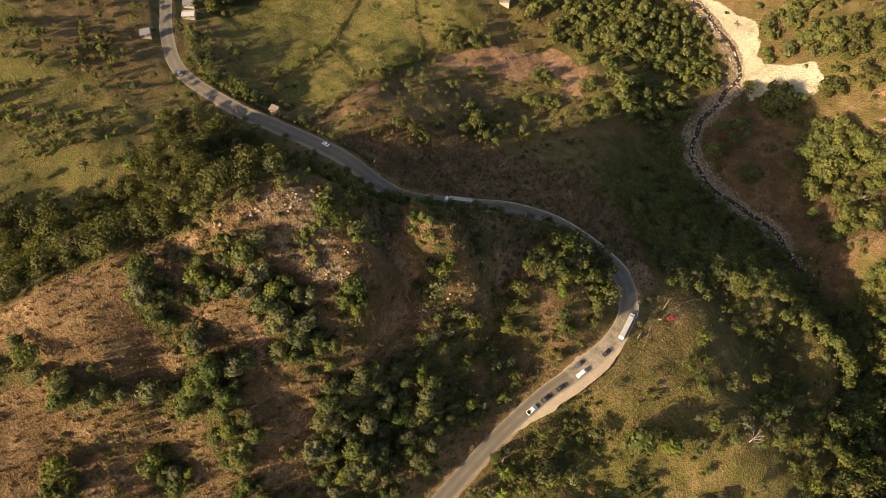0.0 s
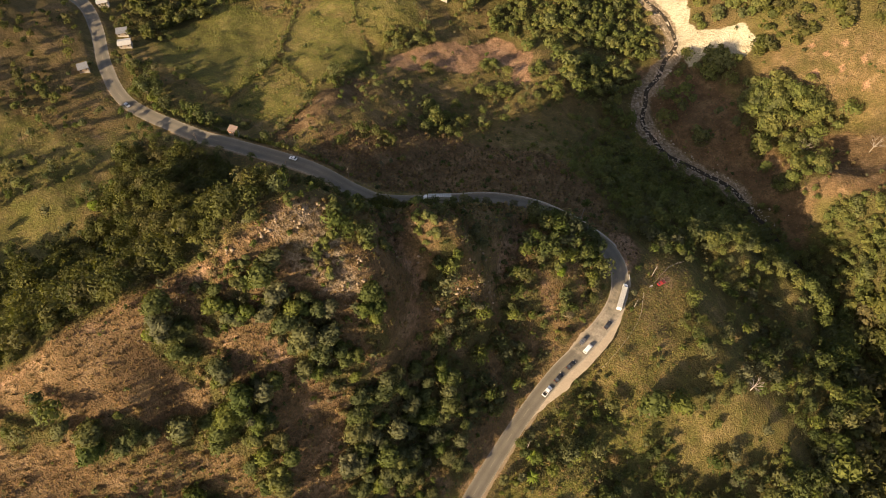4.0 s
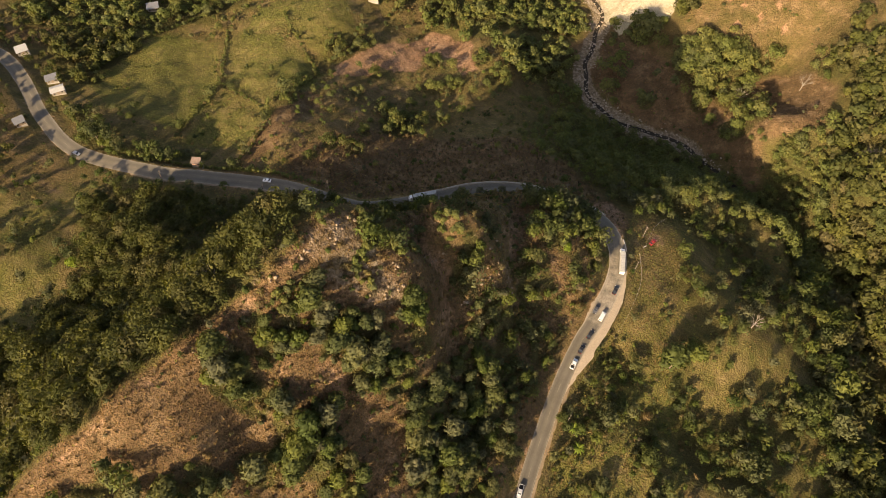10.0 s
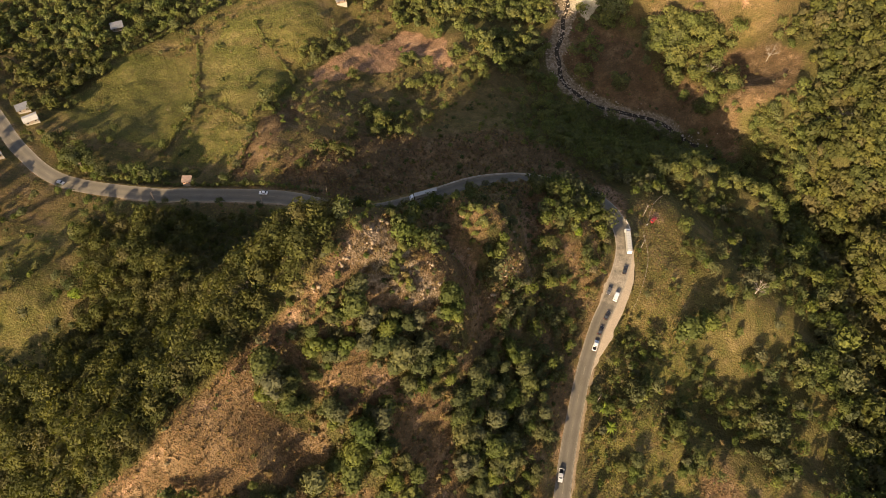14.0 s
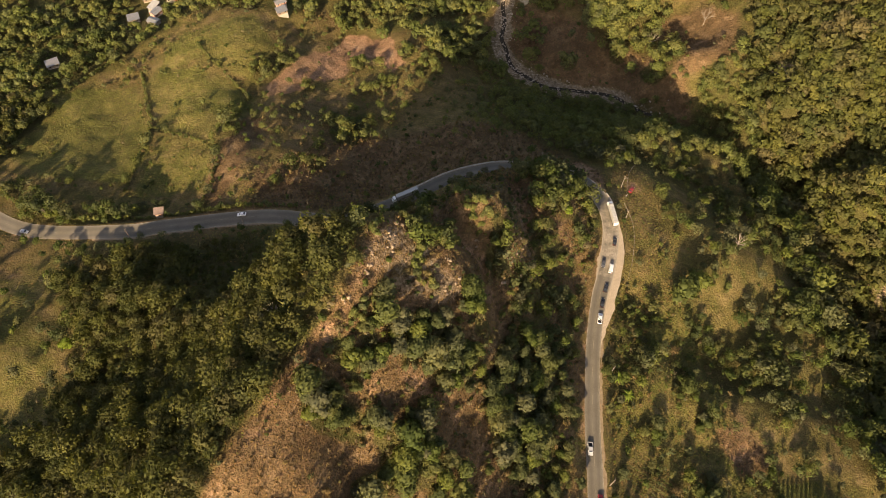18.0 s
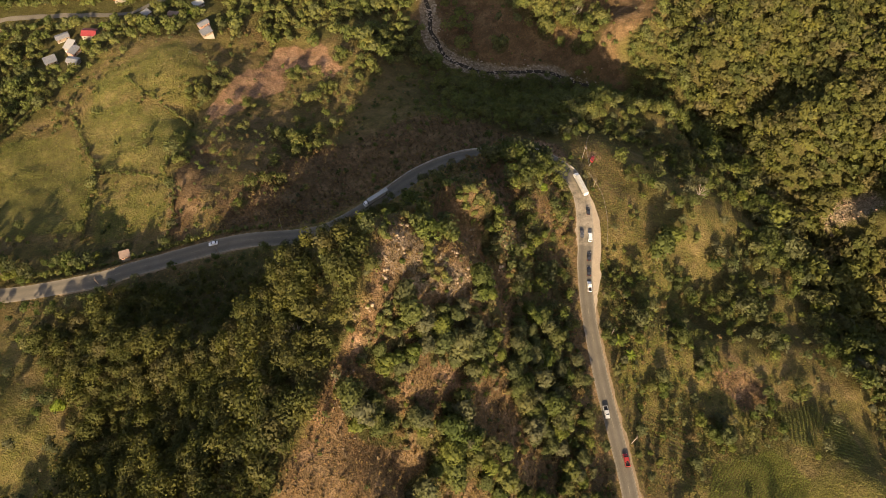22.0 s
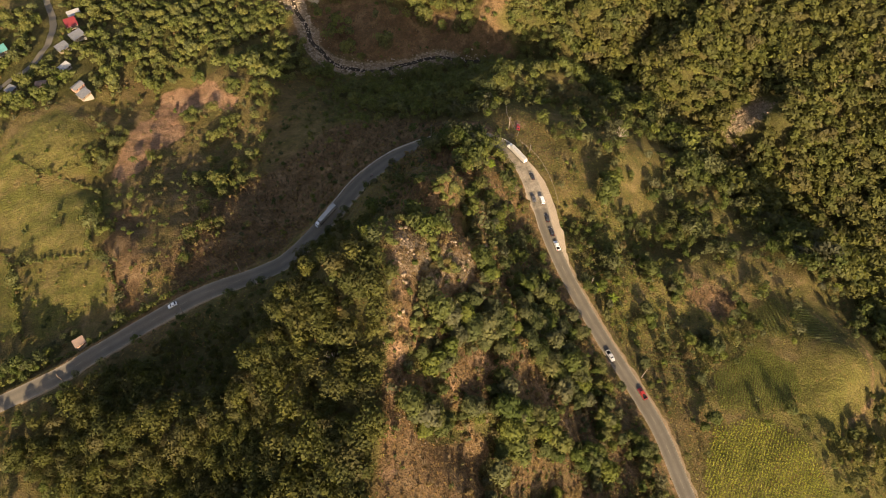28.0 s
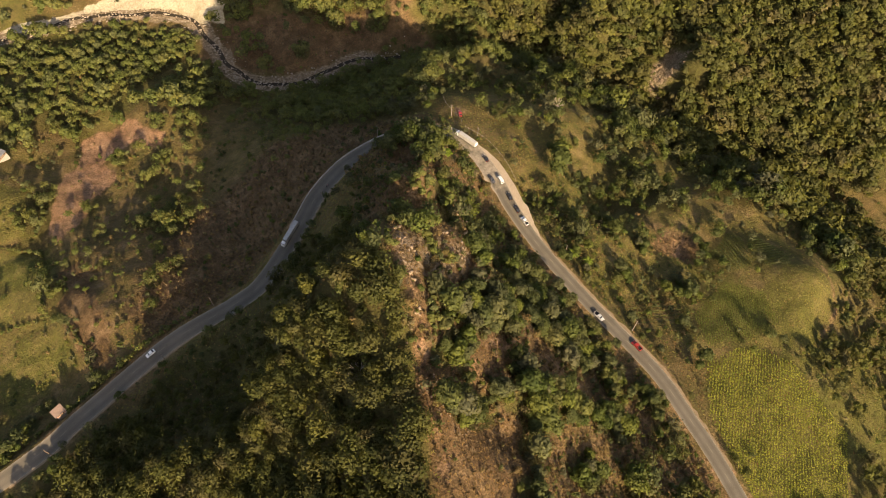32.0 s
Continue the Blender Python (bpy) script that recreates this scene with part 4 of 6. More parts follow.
def wall_along(name, line, off, wide, tall, mat, parent, cap):
    v, q = [], []
    way = np.gradient(line[:, :2], axis=0)
    way /= np.linalg.norm(way, axis=1)[:, None]
    side = np.column_stack([way[:, 1], -way[:, 0]])
    for o, h in ((off - wide / 2, -0.7), (off - wide / 2, tall), (off + wide / 2, tall), (off + wide / 2, -0.7)):
        v.append(np.column_stack([line[:, :2] + side * o, line[:, 2] + h]))
    n = len(line)
    v = np.stack(v, 1).reshape(-1, 3)
    for i in range(n - 1):
        for k in range(3):
            q.append((4 * i + k, 4 * i + 4 + k, 4 * i + 5 + k, 4 * i + 1 + k))
    q += [(0, 1, 2, 3), (4 * n - 1, 4 * n - 2, 4 * n - 3, 4 * n - 4)]
    ob = new(name, mesh_of(name, v, q, [mat]))
    ob.parent = parent
    return ob


parapet = tagged(new("parapet_wall"), "low weathered concrete wall on the outer edge of the bend", "wall", kind="structure")
outer = stretch(-12, 51, 58, 61)
for k in range(0, len(outer) - 3, 3):
    wall_along("wall_block", outer[k:k + 4], -4.3, 0.34, 0.72 + 0.03 * (k % 2), CONCRETE, parapet, True)


for run in (stretch(58, 61, 74, 53), stretch(78, 47, 80.5, 40)):
    for k in range(0, len(run) - 3, 3):
        wall_along("wall_block", run[k:k + 4], -4.3, 0.34, 0.62 + 0.03 * (k % 2), CONCRETE, parapet, True)


def place_on_road(x, y, lane, back=False):
    """A pose on the road near a place: lane metres to the right of its line, facing along it or back."""
    i = int(np.clip(np.argmin(np.hypot(ROAD[:, 0] - x, ROAD[:, 1] - y)), 2, len(ROAD) - 3))
    w = ROAD[i + 2] - ROAD[i - 2]
    w = w / np.linalg.norm(w)
    lane *= 0.8
    p = ROAD[i] + np.array([w[1], -w[0], 0]) * lane
    turn = math.degrees(math.atan2(w[1], w[0])) + (180 if back else 0)
    tilt = -math.degrees(math.asin(w[2])) * (-1 if back else 1)
    return pose(p[0], p[1], ROAD[i][2] + 0.225 - 0.02 * abs(lane), 0, tilt, turn)


# ---------------------------------------------------------------- vehicles: length along x, nose towards +x
def paint(name, c):
    return plain(name, c, 0.3, 0.1, grain=0.6, vary=0.08, spec=0.5)


CAR_PAINT = {"white": paint("white_car_paint", (0.75, 0.74, 0.70)), "black": paint("black_car_paint", (0.02, 0.02, 0.022)),
             "grey": paint("dark_grey_car_paint", (0.07, 0.07, 0.075)), "red": paint("red_car_paint", (0.36, 0.035, 0.03)),
             "silver": paint("silver_car_paint", (0.42, 0.42, 0.41))}


def profile(points, wide, tuck=0.86, cabin_at=0.95):
    """A body from its side outline, drawn in above the waist."""
    bm = bmesh.new()
    rings = []
    for s in (-1, 1):
        rings.append([bm.verts.new((x, s * wide / 2 * (tuck if z > cabin_at else 1.0), z)) for x, z in points])
    n = len(points)
    bm.faces.new(rings[0])
    bm.faces.new(rings[1][::-1])
    for i in range(n):
        bm.faces.new((rings[0][i], rings[1][i], rings[1][(i + 1) % n], rings[0][(i + 1) % n]))
    bmesh.ops.recalc_face_normals(bm, faces=bm.faces)
    bmesh.ops.bevel(bm, geom=list(bm.edges), offset=0.06, segments=2, affect="EDGES", clamp_overlap=True)
    return bm


def wheel(parent, x, y, r=0.33, wide=0.22):
    bm = bmesh.new()
    rod(bm, (x, y - wide / 2, r), (x, y + wide / 2, r), r, r, 14)
    w = part("wheel", bm, RUBBER, parent)
    bm = bmesh.new()
    s = 1 if y > 0 else -1
    rod(bm, (x, y + s * wide * 0.3, r), (x, y + s * wide * 0.56, r), r * 0.58, r * 0.5, 12)
    part("rim", bm, CHROME, w)


def lamps(parent, x_front, x_back, half, z):
    for s in (-1, 1):
        part("headlight", box(bmesh.new(), x_front - 0.06, s * half - 0.16, z - 0.08, x_front + 0.03, s * half + 0.16, z + 0.08, 0.02), LAMP, parent)
        part("tail_light", box(bmesh.new(), x_back - 0.03, s * half - 0.13, z - 0.1, x_back + 0.06, s * half + 0.13, z + 0.1, 0.02), RED_LENS, parent)


def car(colour, label, kind="sedan"):
    root = new("car" if kind == "sedan" else kind)
    if kind == "sedan":
        body = [(2.2, 0.35), (2.25, 0.62), (1.15, 0.92), (0.45, 1.42), (-0.95, 1.45), (-1.65, 1.0), (-2.15, 0.95), (-2.2, 0.4)]
        glass = [("windscreen", (1.08, 0.97), (0.5, 1.38)), ("rear_window", (-1.56, 1.04), (-1.0, 1.40))]
        wide, front, rear = 1.76, 2.22, -2.18
    elif kind == "pickup":
        body = [(2.5, 0.45), (2.55, 0.85), (1.4, 1.1), (0.85, 1.72), (-0.55, 1.75), (-0.75, 1.1), (-0.8, 0.9), (-2.55, 0.9), (-2.55, 0.5)]
        glass = [("windscreen", (1.36, 1.15), (0.9, 1.66)), ("rear_window", (-0.74, 1.2), (-0.62, 1.66))]
        wide, front, rear = 1.84, 2.52, -2.54
    else:
        body = [(2.4, 0.4), (2.45, 0.95), (2.0, 1.15), (1.45, 1.95), (-2.35, 2.0), (-2.4, 0.45)]
        glass = [("windscreen", (1.97, 1.2), (1.5, 1.9)), ("rear_window", (-2.4, 1.25), (-2.37, 1.8))]
        wide, front, rear = 1.86, 2.42, -2.4
    shell = part("body", profile(body, wide), CAR_PAINT[colour], root)
    for name, a, b in glass:
        s = 1 if a[0] > 0 else -1
        up = Vector((b[0] - a[0], 0, b[1] - a[1])).normalized()
        n = Vector((up.z, 0, -up.x)) * s * 0.03
        bm = bmesh.new()
        p = [Vector((a[0], -wide * 0.38, a[1])), Vector((a[0], wide * 0.38, a[1])), Vector((b[0], wide * 0.36, b[1])), Vector((b[0], -wide * 0.36, b[1]))]
        lo, hi = [bm.verts.new(v - n) for v in p], [bm.verts.new(v + n) for v in p]
        bm.faces.new(lo), bm.faces.new(hi)
        for i in range(4):
            bm.faces.new((lo[i], lo[(i + 1) % 4], hi[(i + 1) % 4], hi[i]))
        bmesh.ops.recalc_face_normals(bm, faces=bm.faces)
        part(name, bm, GLASS, shell)
    z0, z1 = (1.0, 1.36) if kind == "sedan" else (1.18, 1.62)
    for s in (-1, 1):
        x0, x1 = (-1.0, 0.62) if kind == "sedan" else ((-0.5, 0.95) if kind == "pickup" else (-2.1, 1.5))
        part("side_window", box(bmesh.new(), x0, s * wide * 0.435 - 0.02, z0, x1 * 0.9, s * wide * 0.435 + 0.02, z1, 0.015), GLASS, shell)
        part("mirror", box(bmesh.new(), 0.85, s * (wide / 2 + 0.09) - 0.08, 0.95, 1.0, s * (wide / 2 + 0.09) + 0.08, 1.08, 0.03), CAR_PAINT[colour], root)
    if kind == "pickup":
        part("bed_floor", box(bmesh.new(), -2.5, -0.78, 0.905, -0.82, 0.78, 0.96), RUBBER, root)
        for s in (-1, 1):
            part("bed_side", box(bmesh.new(), -2.55, s * 0.86 - 0.06, 0.9, -0.8, s * 0.86 + 0.06, 1.32, 0.02), CAR_PAINT[colour], root)
        part("tailgate", box(bmesh.new(), -2.56, -0.8, 0.9, -2.47, 0.8, 1.32, 0.02), CAR_PAINT[colour], root)
    for x in (front - 0.85, rear + 0.85):
        for y in (-wide / 2 + 0.13, wide / 2 - 0.13):
            wheel(root, x, y)
    part("front_bumper", box(bmesh.new(), front - 0.08, -wide * 0.46, 0.32, front + 0.1, wide * 0.46, 0.52, 0.04), RUBBER, root)
    part("rear_bumper", box(bmesh.new(), rear - 0.1, -wide * 0.46, 0.34, rear + 0.08, wide * 0.46, 0.54, 0.04), RUBBER, root)
    lamps(root, front + 0.01, rear - 0.01, wide * 0.36, 0.74)
    return tagged(root, label, "car" if kind == "sedan" else kind)


TRAILER = plain("dusty_trailer_sheet", (0.44, 0.42, 0.37), 0.55, vary=0.15)


def lorry(label):
    root = new("articulated_lorry")
    cab = part("cab", profile([(7.9, 0.6), (8.0, 1.5), (7.7, 2.0), (7.35, 2.9), (5.9, 3.3), (5.8, 0.7)], 2.4, 0.92, 2.0), CAR_PAINT["white"], root)
    part("windscreen", box(bmesh.new(), 7.42, -1.0, 2.1, 7.62, 1.0, 2.75, 0.03), GLASS, cab)
    for s in (-1, 1):
        part("side_window", box(bmesh.new(), 6.5, s * 1.13 - 0.03, 2.05, 7.3, s * 1.13 + 0.03, 2.7, 0.02), GLASS, cab)
        part("mirror", box(bmesh.new(), 7.5, s * 1.38 - 0.07, 1.9, 7.62, s * 1.38 + 0.07, 2.4, 0.03), RUBBER, cab)
        part("fuel_tank", rod(bmesh.new(), (3.9, s * 0.95, 0.72), (5.2, s * 0.95, 0.72), 0.32, 0.32, 12), CHROME, root)
    part("chassis", box(bmesh.new(), -7.6, -0.5, 0.75, 6.0, 0.5, 1.05, 0.03), RUBBER, root)
    trailer = part("trailer", box(bmesh.new(), -7.9, -1.25, 1.1, 5.2, 1.25, 3.75, 0.05), TRAILER, root, "long pale box trailer")
    for k in range(12):
        part("roof_rib", box(bmesh.new(), -7.5 + 1.08 * k, -1.2, 3.752, -7.44 + 1.08 * k, 1.2, 3.79), TIN, trailer)
    for s in (-1, 1):
        part("side_rail", box(bmesh.new(), -7.9, s * 1.27 - 0.03, 1.1, 5.2, s * 1.27 + 0.03, 1.28), TIN, trailer)
        part("rear_door", box(bmesh.new(), -7.96, s * 0.61 - 0.58, 1.2, -7.9, s * 0.61 + 0.58, 3.65, 0.015), CAR_PAINT["white"], trailer)
    for x in (7.0, 4.3, 3.1, -5.2, -6.4):
        for y in (-1.0, 1.0):
            wheel(root, x, y, 0.5, 0.36)
    part("front_bumper", box(bmesh.new(), 7.85, -1.15, 0.4, 8.1, 1.15, 0.85, 0.05), CHROME, root)
    lamps(root, 8.02, -7.95, 0.85, 1.05)
    return tagged(root, label, "lorry", "vehicles on the road")


def motorbike(label):
    root = new("motorbike")
    for x in (-0.62, 0.62):
        bm = bmesh.new()
        rod(bm, (x, -0.06, 0.3), (x, 0.06, 0.3), 0.3, 0.3, 14)
        part("wheel", bm, RUBBER, root)
    part("frame", rod(rod(bmesh.new(), (-0.6, 0, 0.35), (0.35, 0, 0.75), 0.06, 0.06), (0.35, 0, 0.95), (0.62, 0, 0.3), 0.05, 0.05), CHROME, root)
    part("fuel_tank", box(bmesh.new(), -0.05, -0.16, 0.72, 0.4, 0.16, 0.98, 0.07), CAR_PAINT["red"], root)
    part("seat", box(bmesh.new(), -0.75, -0.14, 0.74, -0.05, 0.14, 0.86, 0.05), RUBBER, root)
    part("handlebar", rod(bmesh.new(), (0.36, -0.36, 1.05), (0.36, 0.36, 1.05), 0.025, 0.025), CHROME, root)
    return tagged(root, label, "motorbike", "vehicles on the road")


def park(ob, x, y, lane, back=False):
    ob.matrix_world = place_on_road(x, y, lane, back)
    return tagged(ob, group="vehicles on the road")


# the line of traffic climbs to the bend from the south; the road's line runs the other way
park(lorry("white articulated lorry with a long pale trailer on the bend"), 81, 34, -1.9, True).scale = (0.86, 0.86, 0.86)
park(car("black", "black saloon car in the line of traffic"), 80.5, 20, -2.2, True)
park(car("grey", "dark grey saloon car coming round the bend"), 73, 7, 2.4)
park(car("white", "white panel van in the line of traffic", "van"), 76, 4, -2.2, True)
queue_car = park(car("black", "black saloon car following the white van"), 73.5, -6, -2.0, True)
tagged(copy_thing(queue_car, place_on_road(70.5, -12.5, -2.0, True)), "black saloon car near the gravel shoulder")
park(car("white", "white pickup truck at the tail of the line", "pickup"), 67.5, -21, -1.9, True)
park(car("silver", "silver pickup truck driving up the straight", "pickup"), 57.5, -77, 1.9)
park(car("red", "red pickup truck driving up the straight", "pickup"), 55, -97, -1.8, True)
second_lorry = lorry("white articulated lorry on the shaded stretch of road")
park(second_lorry, -14, 50, -1.9, True).scale = (0.86, 0.86, 0.86)
park(car("white", "small white car on the shaded stretch of road"), -97, 43, -1.9, True)
park(car("silver", "silver car on the road near the houses"), -205, 48, 1.9)
resting = car("red", "small red car parked on the bare clearing above the gorge")
resting.matrix_world = pose(97, 54.5, height(97, 54.5) + 0.05, 0, 0, 55)
park(motorbike("motorbike on the shaded stretch of road"), 14, 63.5, 1.8)


# ---------------------------------------------------------------- poles, signs and fences
def utility_pole(x, y, label, turn):
    root = new("utility_pole")
    root.matrix_world = pose(x, y, height(x, y), 0, 0, turn)
    part("pole", rod(bmesh.new(), (0, 0, -0.6), (0, 0, 9.2), 0.17, 0.10, 10), BONE if x > 0 else WOOD, root)
    for z, w in ((8.7, 1.1), (7.9, 0.8)):
        arm = part("cross_arm", box(bmesh.new(), -w, -0.06, z - 0.06, w, 0.06, z + 0.06, 0.01), WOOD, root)
        for s in (-1, -0.45, 0.45, 1):
            part("insulator", rod(bmesh.new(), (s * w * 0.9, 0, z + 0.06), (s * w * 0.9, 0, z + 0.28), 0.05, 0.035, 8), GLASS, arm)
    return tagged(root, label, "utility pole", "poles along the road")


for x, y, turn in ((70, -45, 70), (62, -91, 75), (89, 33, 80), (7, 55.5, 20), (-63, 46.5, 90), (-93, 36.5, 90), (-150, 35.5, 90), (-196, 52, 60), (52, 68.5, 10), (92, 56, 120)):
    utility_pole(x, y, "weathered roadside pole with cross arms", turn)


def road_sign(x, y, turn):
    root = new("road_sign")
    root.matrix_world = pose(x, y, height(x, y), 0, 0, turn)
    for s in (-0.5, 0.5):
        part("post", rod(bmesh.new(), (s, 0, -0.3), (s, 0, 2.0), 0.05, 0.05, 8), CHROME, root)
    part("board", box(bmesh.new(), -0.8, -0.07, 1.1, 0.8, -0.052, 2.1, 0.01), WHITE_TIN, root)
    return tagged(root, "white painted sign board on two posts by the road", "sign")


road_sign(67.8, -43.5, 20)
road_sign(93, 49, 40)


def fence(line, label):
    """Crooked posts and two rails of rough poles."""
    root = tagged(new("fence"), label, "fence")
    p = dense([(*q, 0) for q in line], 2.6)
    tops = []
    for k, (x, y, _) in enumerate(p):
        z = height(x, y)
        tip = (x + 0.12 * math.sin(k * 2.3), y + 0.12 * math.cos(k * 1.7), z + 1.35 + 0.15 * math.sin(k * 3.1))
        part("post", rod(bmesh.new(), (x, y, z - 0.3), tip, 0.09, 0.075, 7), BONE, root)
        tops.append((x, y, z))
    for a, b in zip(tops[:-1], tops[1:]):
        for h in (0.55, 1.05):
            part("rail", rod(bmesh.new(), (a[0], a[1], a[2] + h), (b[0], b[1], b[2] + h), 0.045, 0.04, 6), BONE, root)


fence([(91, 44), (93, 30), (90, 14), (86, 2)], "crooked pole fence along the gravel shoulder")
fence([(94, 52), (98, 66), (104, 76)], "crooked pole fence across the grassy saddle")


# ---------------------------------------------------------------- houses
def house(x, y, turn, long, wide, tall, roof, wall, label, kind="gable", rise=0.9):
    root = new("house")
    z = min(height(x + a, y + b) for a in (-3, 3) for b in (-3, 3))
    root.matrix_world = pose(x, y, z, 0, 0, turn)
    l, w, base = long / 2, wide / 2, max(height(x + a, y + b) for a in (-3, 3) for b in (-3, 3)) - z
    h = tall + base
    part("plinth", box(bmesh.new(), -l - 0.15, -w - 0.15, -1.0, l + 0.15, w + 0.15, base + 0.1), CONCRETE, root)
    for s in (-1, 1):
        part("long_wall", box(bmesh.new(), -l, s * (w - 0.09) - 0.09, base + 0.1, l, s * (w - 0.09) + 0.09, h), wall, root)
        part("end_wall", box(bmesh.new(), s * (l - 0.09) - 0.09, -w + 0.18, base + 0.1, s * (l - 0.09) + 0.09, w - 0.18, h + (rise * 0.4 if kind == "gable" else 0)), wall, root)
    door = part("door", box(bmesh.new(), -0.45, -w - 0.05, base + 0.1, 0.45, -w - 0.003, base + 2.1, 0.01), WOOD, root)
    part("handle", box(bmesh.new(), 0.3, -w - 0.1, base + 1.05, 0.38, -w - 0.052, base + 1.15), CHROME, door)
    for dx in (-l * 0.6, l * 0.6):
        win = part("window", box(bmesh.new(), dx - 0.5, -w - 0.06, base + 1.0, dx + 0.5, -w - 0.003, base + 1.9, 0.01), WOOD, root)
        part("pane", box(bmesh.new(), dx - 0.42, -w - 0.075, base + 1.07, dx + 0.42, -w - 0.062, base + 1.83), GLASS, win)
    o = 0.55
    if kind == "gable":
        pitches = [(s, 0.0, (w + o)) for s in (-1, 1)]
        for s, top, run in pitches:
            n = max(4, int((long + 2 * o) / 0.9))
            slope = part("roof_slope", box(bmesh.new(), -l - o, min(0, s * run), 0, l + o, max(0, s * run), 0.05), roof, root)
            slope.matrix_local = Matrix.Translation((0, 0, h + rise)) @ Matrix.Rotation(-s * math.atan2(rise + 0.1, run), 4, "X")
            for k in range(n + 1):
                xx = -l - o + 0.06 + k * (long + 2 * o - 0.12) / n
                part("sheet_seam", box(bmesh.new(), xx - 0.04, min(0, s * run) + 0.02, 0.05, xx + 0.04, max(0, s * run) - 0.02, 0.085), roof, slope)
        part("ridge_cap", box(bmesh.new(), -l - o, -0.18, h + rise + 0.02, l + o, 0.18, h + rise + 0.1, 0.02), roof, root)
    else:
        slope = part("roof_slope", box(bmesh.new(), -l - o, -w - o, 0, l + o, w + o, 0.05), roof, root)
        slope.matrix_local = Matrix.Translation((0, 0, h + 0.3)) @ Matrix.Rotation(math.atan2(rise * 0.6, wide), 4, "X")
        n = max(4, int((long + 2 * o) / 0.9))
        for k in range(n + 1):
            xx = -l - o + 0.06 + k * (long + 2 * o - 0.12) / n
            part("sheet_seam", box(bmesh.new(), xx - 0.04, -w - o + 0.02, 0.05, xx + 0.04, w + o - 0.02, 0.085), roof, slope)
    return tagged(root, label, "house", "houses of the hamlet")


house(-140, 52.5, 8, 4.0, 3.0, 2.2, RUST, PINK_WALL, "small roadside stall with a rusty roof and salmon wall", "shed")
house(-244, 86, 40, 7, 5, 2.5, WHITE_TIN, WALL, "roadside house with a white sheet roof")
house(-253, 94, 40, 6, 4, 2.4, TIN, WALL, "low roadside shed with a grey sheet roof", "shed")
house(-283, 111, 45, 6, 5, 2.5, WHITE_TIN, WALL, "roadside house with a pale sheet roof", "shed")
house(-245, 54, 50, 5, 4, 2.4, TIN, WOOD, "wooden shed with a grey sheet roof above the road", "shed")
house(-178, 257, -15, 9, 7, 2.7, RED_TIN, WALL, "house with a dark red sheet roof", "gable", 1.6)
house(-197, 260, 20, 8, 5, 2.5, TIN, WOOD, "old house with a grey sheet roof")
house(-191, 249, 70, 8, 4, 2.5, WHITE_TIN, WALL, "narrow house with a white sheet roof", "shed")
house(-202, 236, 20, 7, 5.5, 2.5, TIN, WALL, "house with a grey zinc roof among trees", "shed")
house(-187, 240, 60, 7, 5, 2.5, TIN, PINK_WALL, "house with a grey zinc roof and salmon walls")
house(-186, 229, -25, 7, 5, 2.5, TIN, WALL, "house with a weathered zinc roof", "gable")
house(-161, 294, 10, 7, 6, 2.6, TILE, WALL, "house with an orange tiled roof", "gable", 1.6)
house(-106, 270, 28, 6.5, 4, 2.4, WHITE_TIN, WALL, "small house with a white sheet roof", "shed")
house(-103, 246, 28, 7, 4, 2.2, TIN, PINK_WALL, "long house with a grey sheet roof and salmon walls")
house(-101, 236, 28, 6.5, 4.5, 2.4, TIN, WOOD, "outbuilding with a grey sheet roof", "shed")
house(-122, 259, -20, 6, 4, 2.4, RUST, WOOD, "half-hidden shack with a rusty sheet roof", "gable")
house(-238, 183, 30, 7, 5, 2.5, TIN, WALL, "house with a grey zinc roof below the field", "shed")
house(-93, 326, 3, 7, 8, 2.6, RED_TIN, WALL, "house with a faded red sheet roof", "shed", 1.6)
house(-92, 304, 20, 8, 6.5, 2.5, TIN, WALL, "house with a patched grey sheet roof", "shed")
house(-103, 293, 20, 7, 6, 2.4, TIN, WOOD, "lean-to with a grey sheet roof beside the lane", "shed")
house(-140, 314, 10, 7, 6, 2.5, TEAL_TIN, WALL, "house with a teal painted sheet roof", "shed")
house(-89, 341, 3, 8, 5, 2.6, WHITE_TIN, WALL, "house with a white sheet roof beside the lane", "shed")
house(-140, 264, 40, 5, 4, 2.4, TIN, WALL, "shed with a grey sheet roof beside the lane", "shed")

lane_line = dense([(-98, 405, 0), (-103, 374, 0), (-104, 340, 0), (-110, 310, 0), (-121, 291, 0), (-132, 281, 0), (-150, 274, 0), (-172, 278, 0), (-205, 286, 0), (-240, 286, 0)], 2.0)
lane_line[:, 2] = sample(HEIGHTS, lane_line[:, 0], lane_line[:, 1])
lane_line[:, 2] = np.convolve(np.pad(lane_line[:, 2], 4, "edge"), np.ones(9) / 9, "valid")
lv, lq = ribbon(lane_line, [-2.2, -1.1, 0.0, 1.1, 2.2], 0.0)
lv[:, 2] = sample(HEIGHTS, lv[:, 0], lv[:, 1]) + 0.3
lane_mesh = mesh_of("lane", lv, lq[:, ::-1], [ASPHALT], True)
layer(lane_mesh, "dust", np.full(len(lv), 0.15))
tagged(new("lane", lane_mesh), "narrow paved lane through the hamlet", "lane", kind="structure")


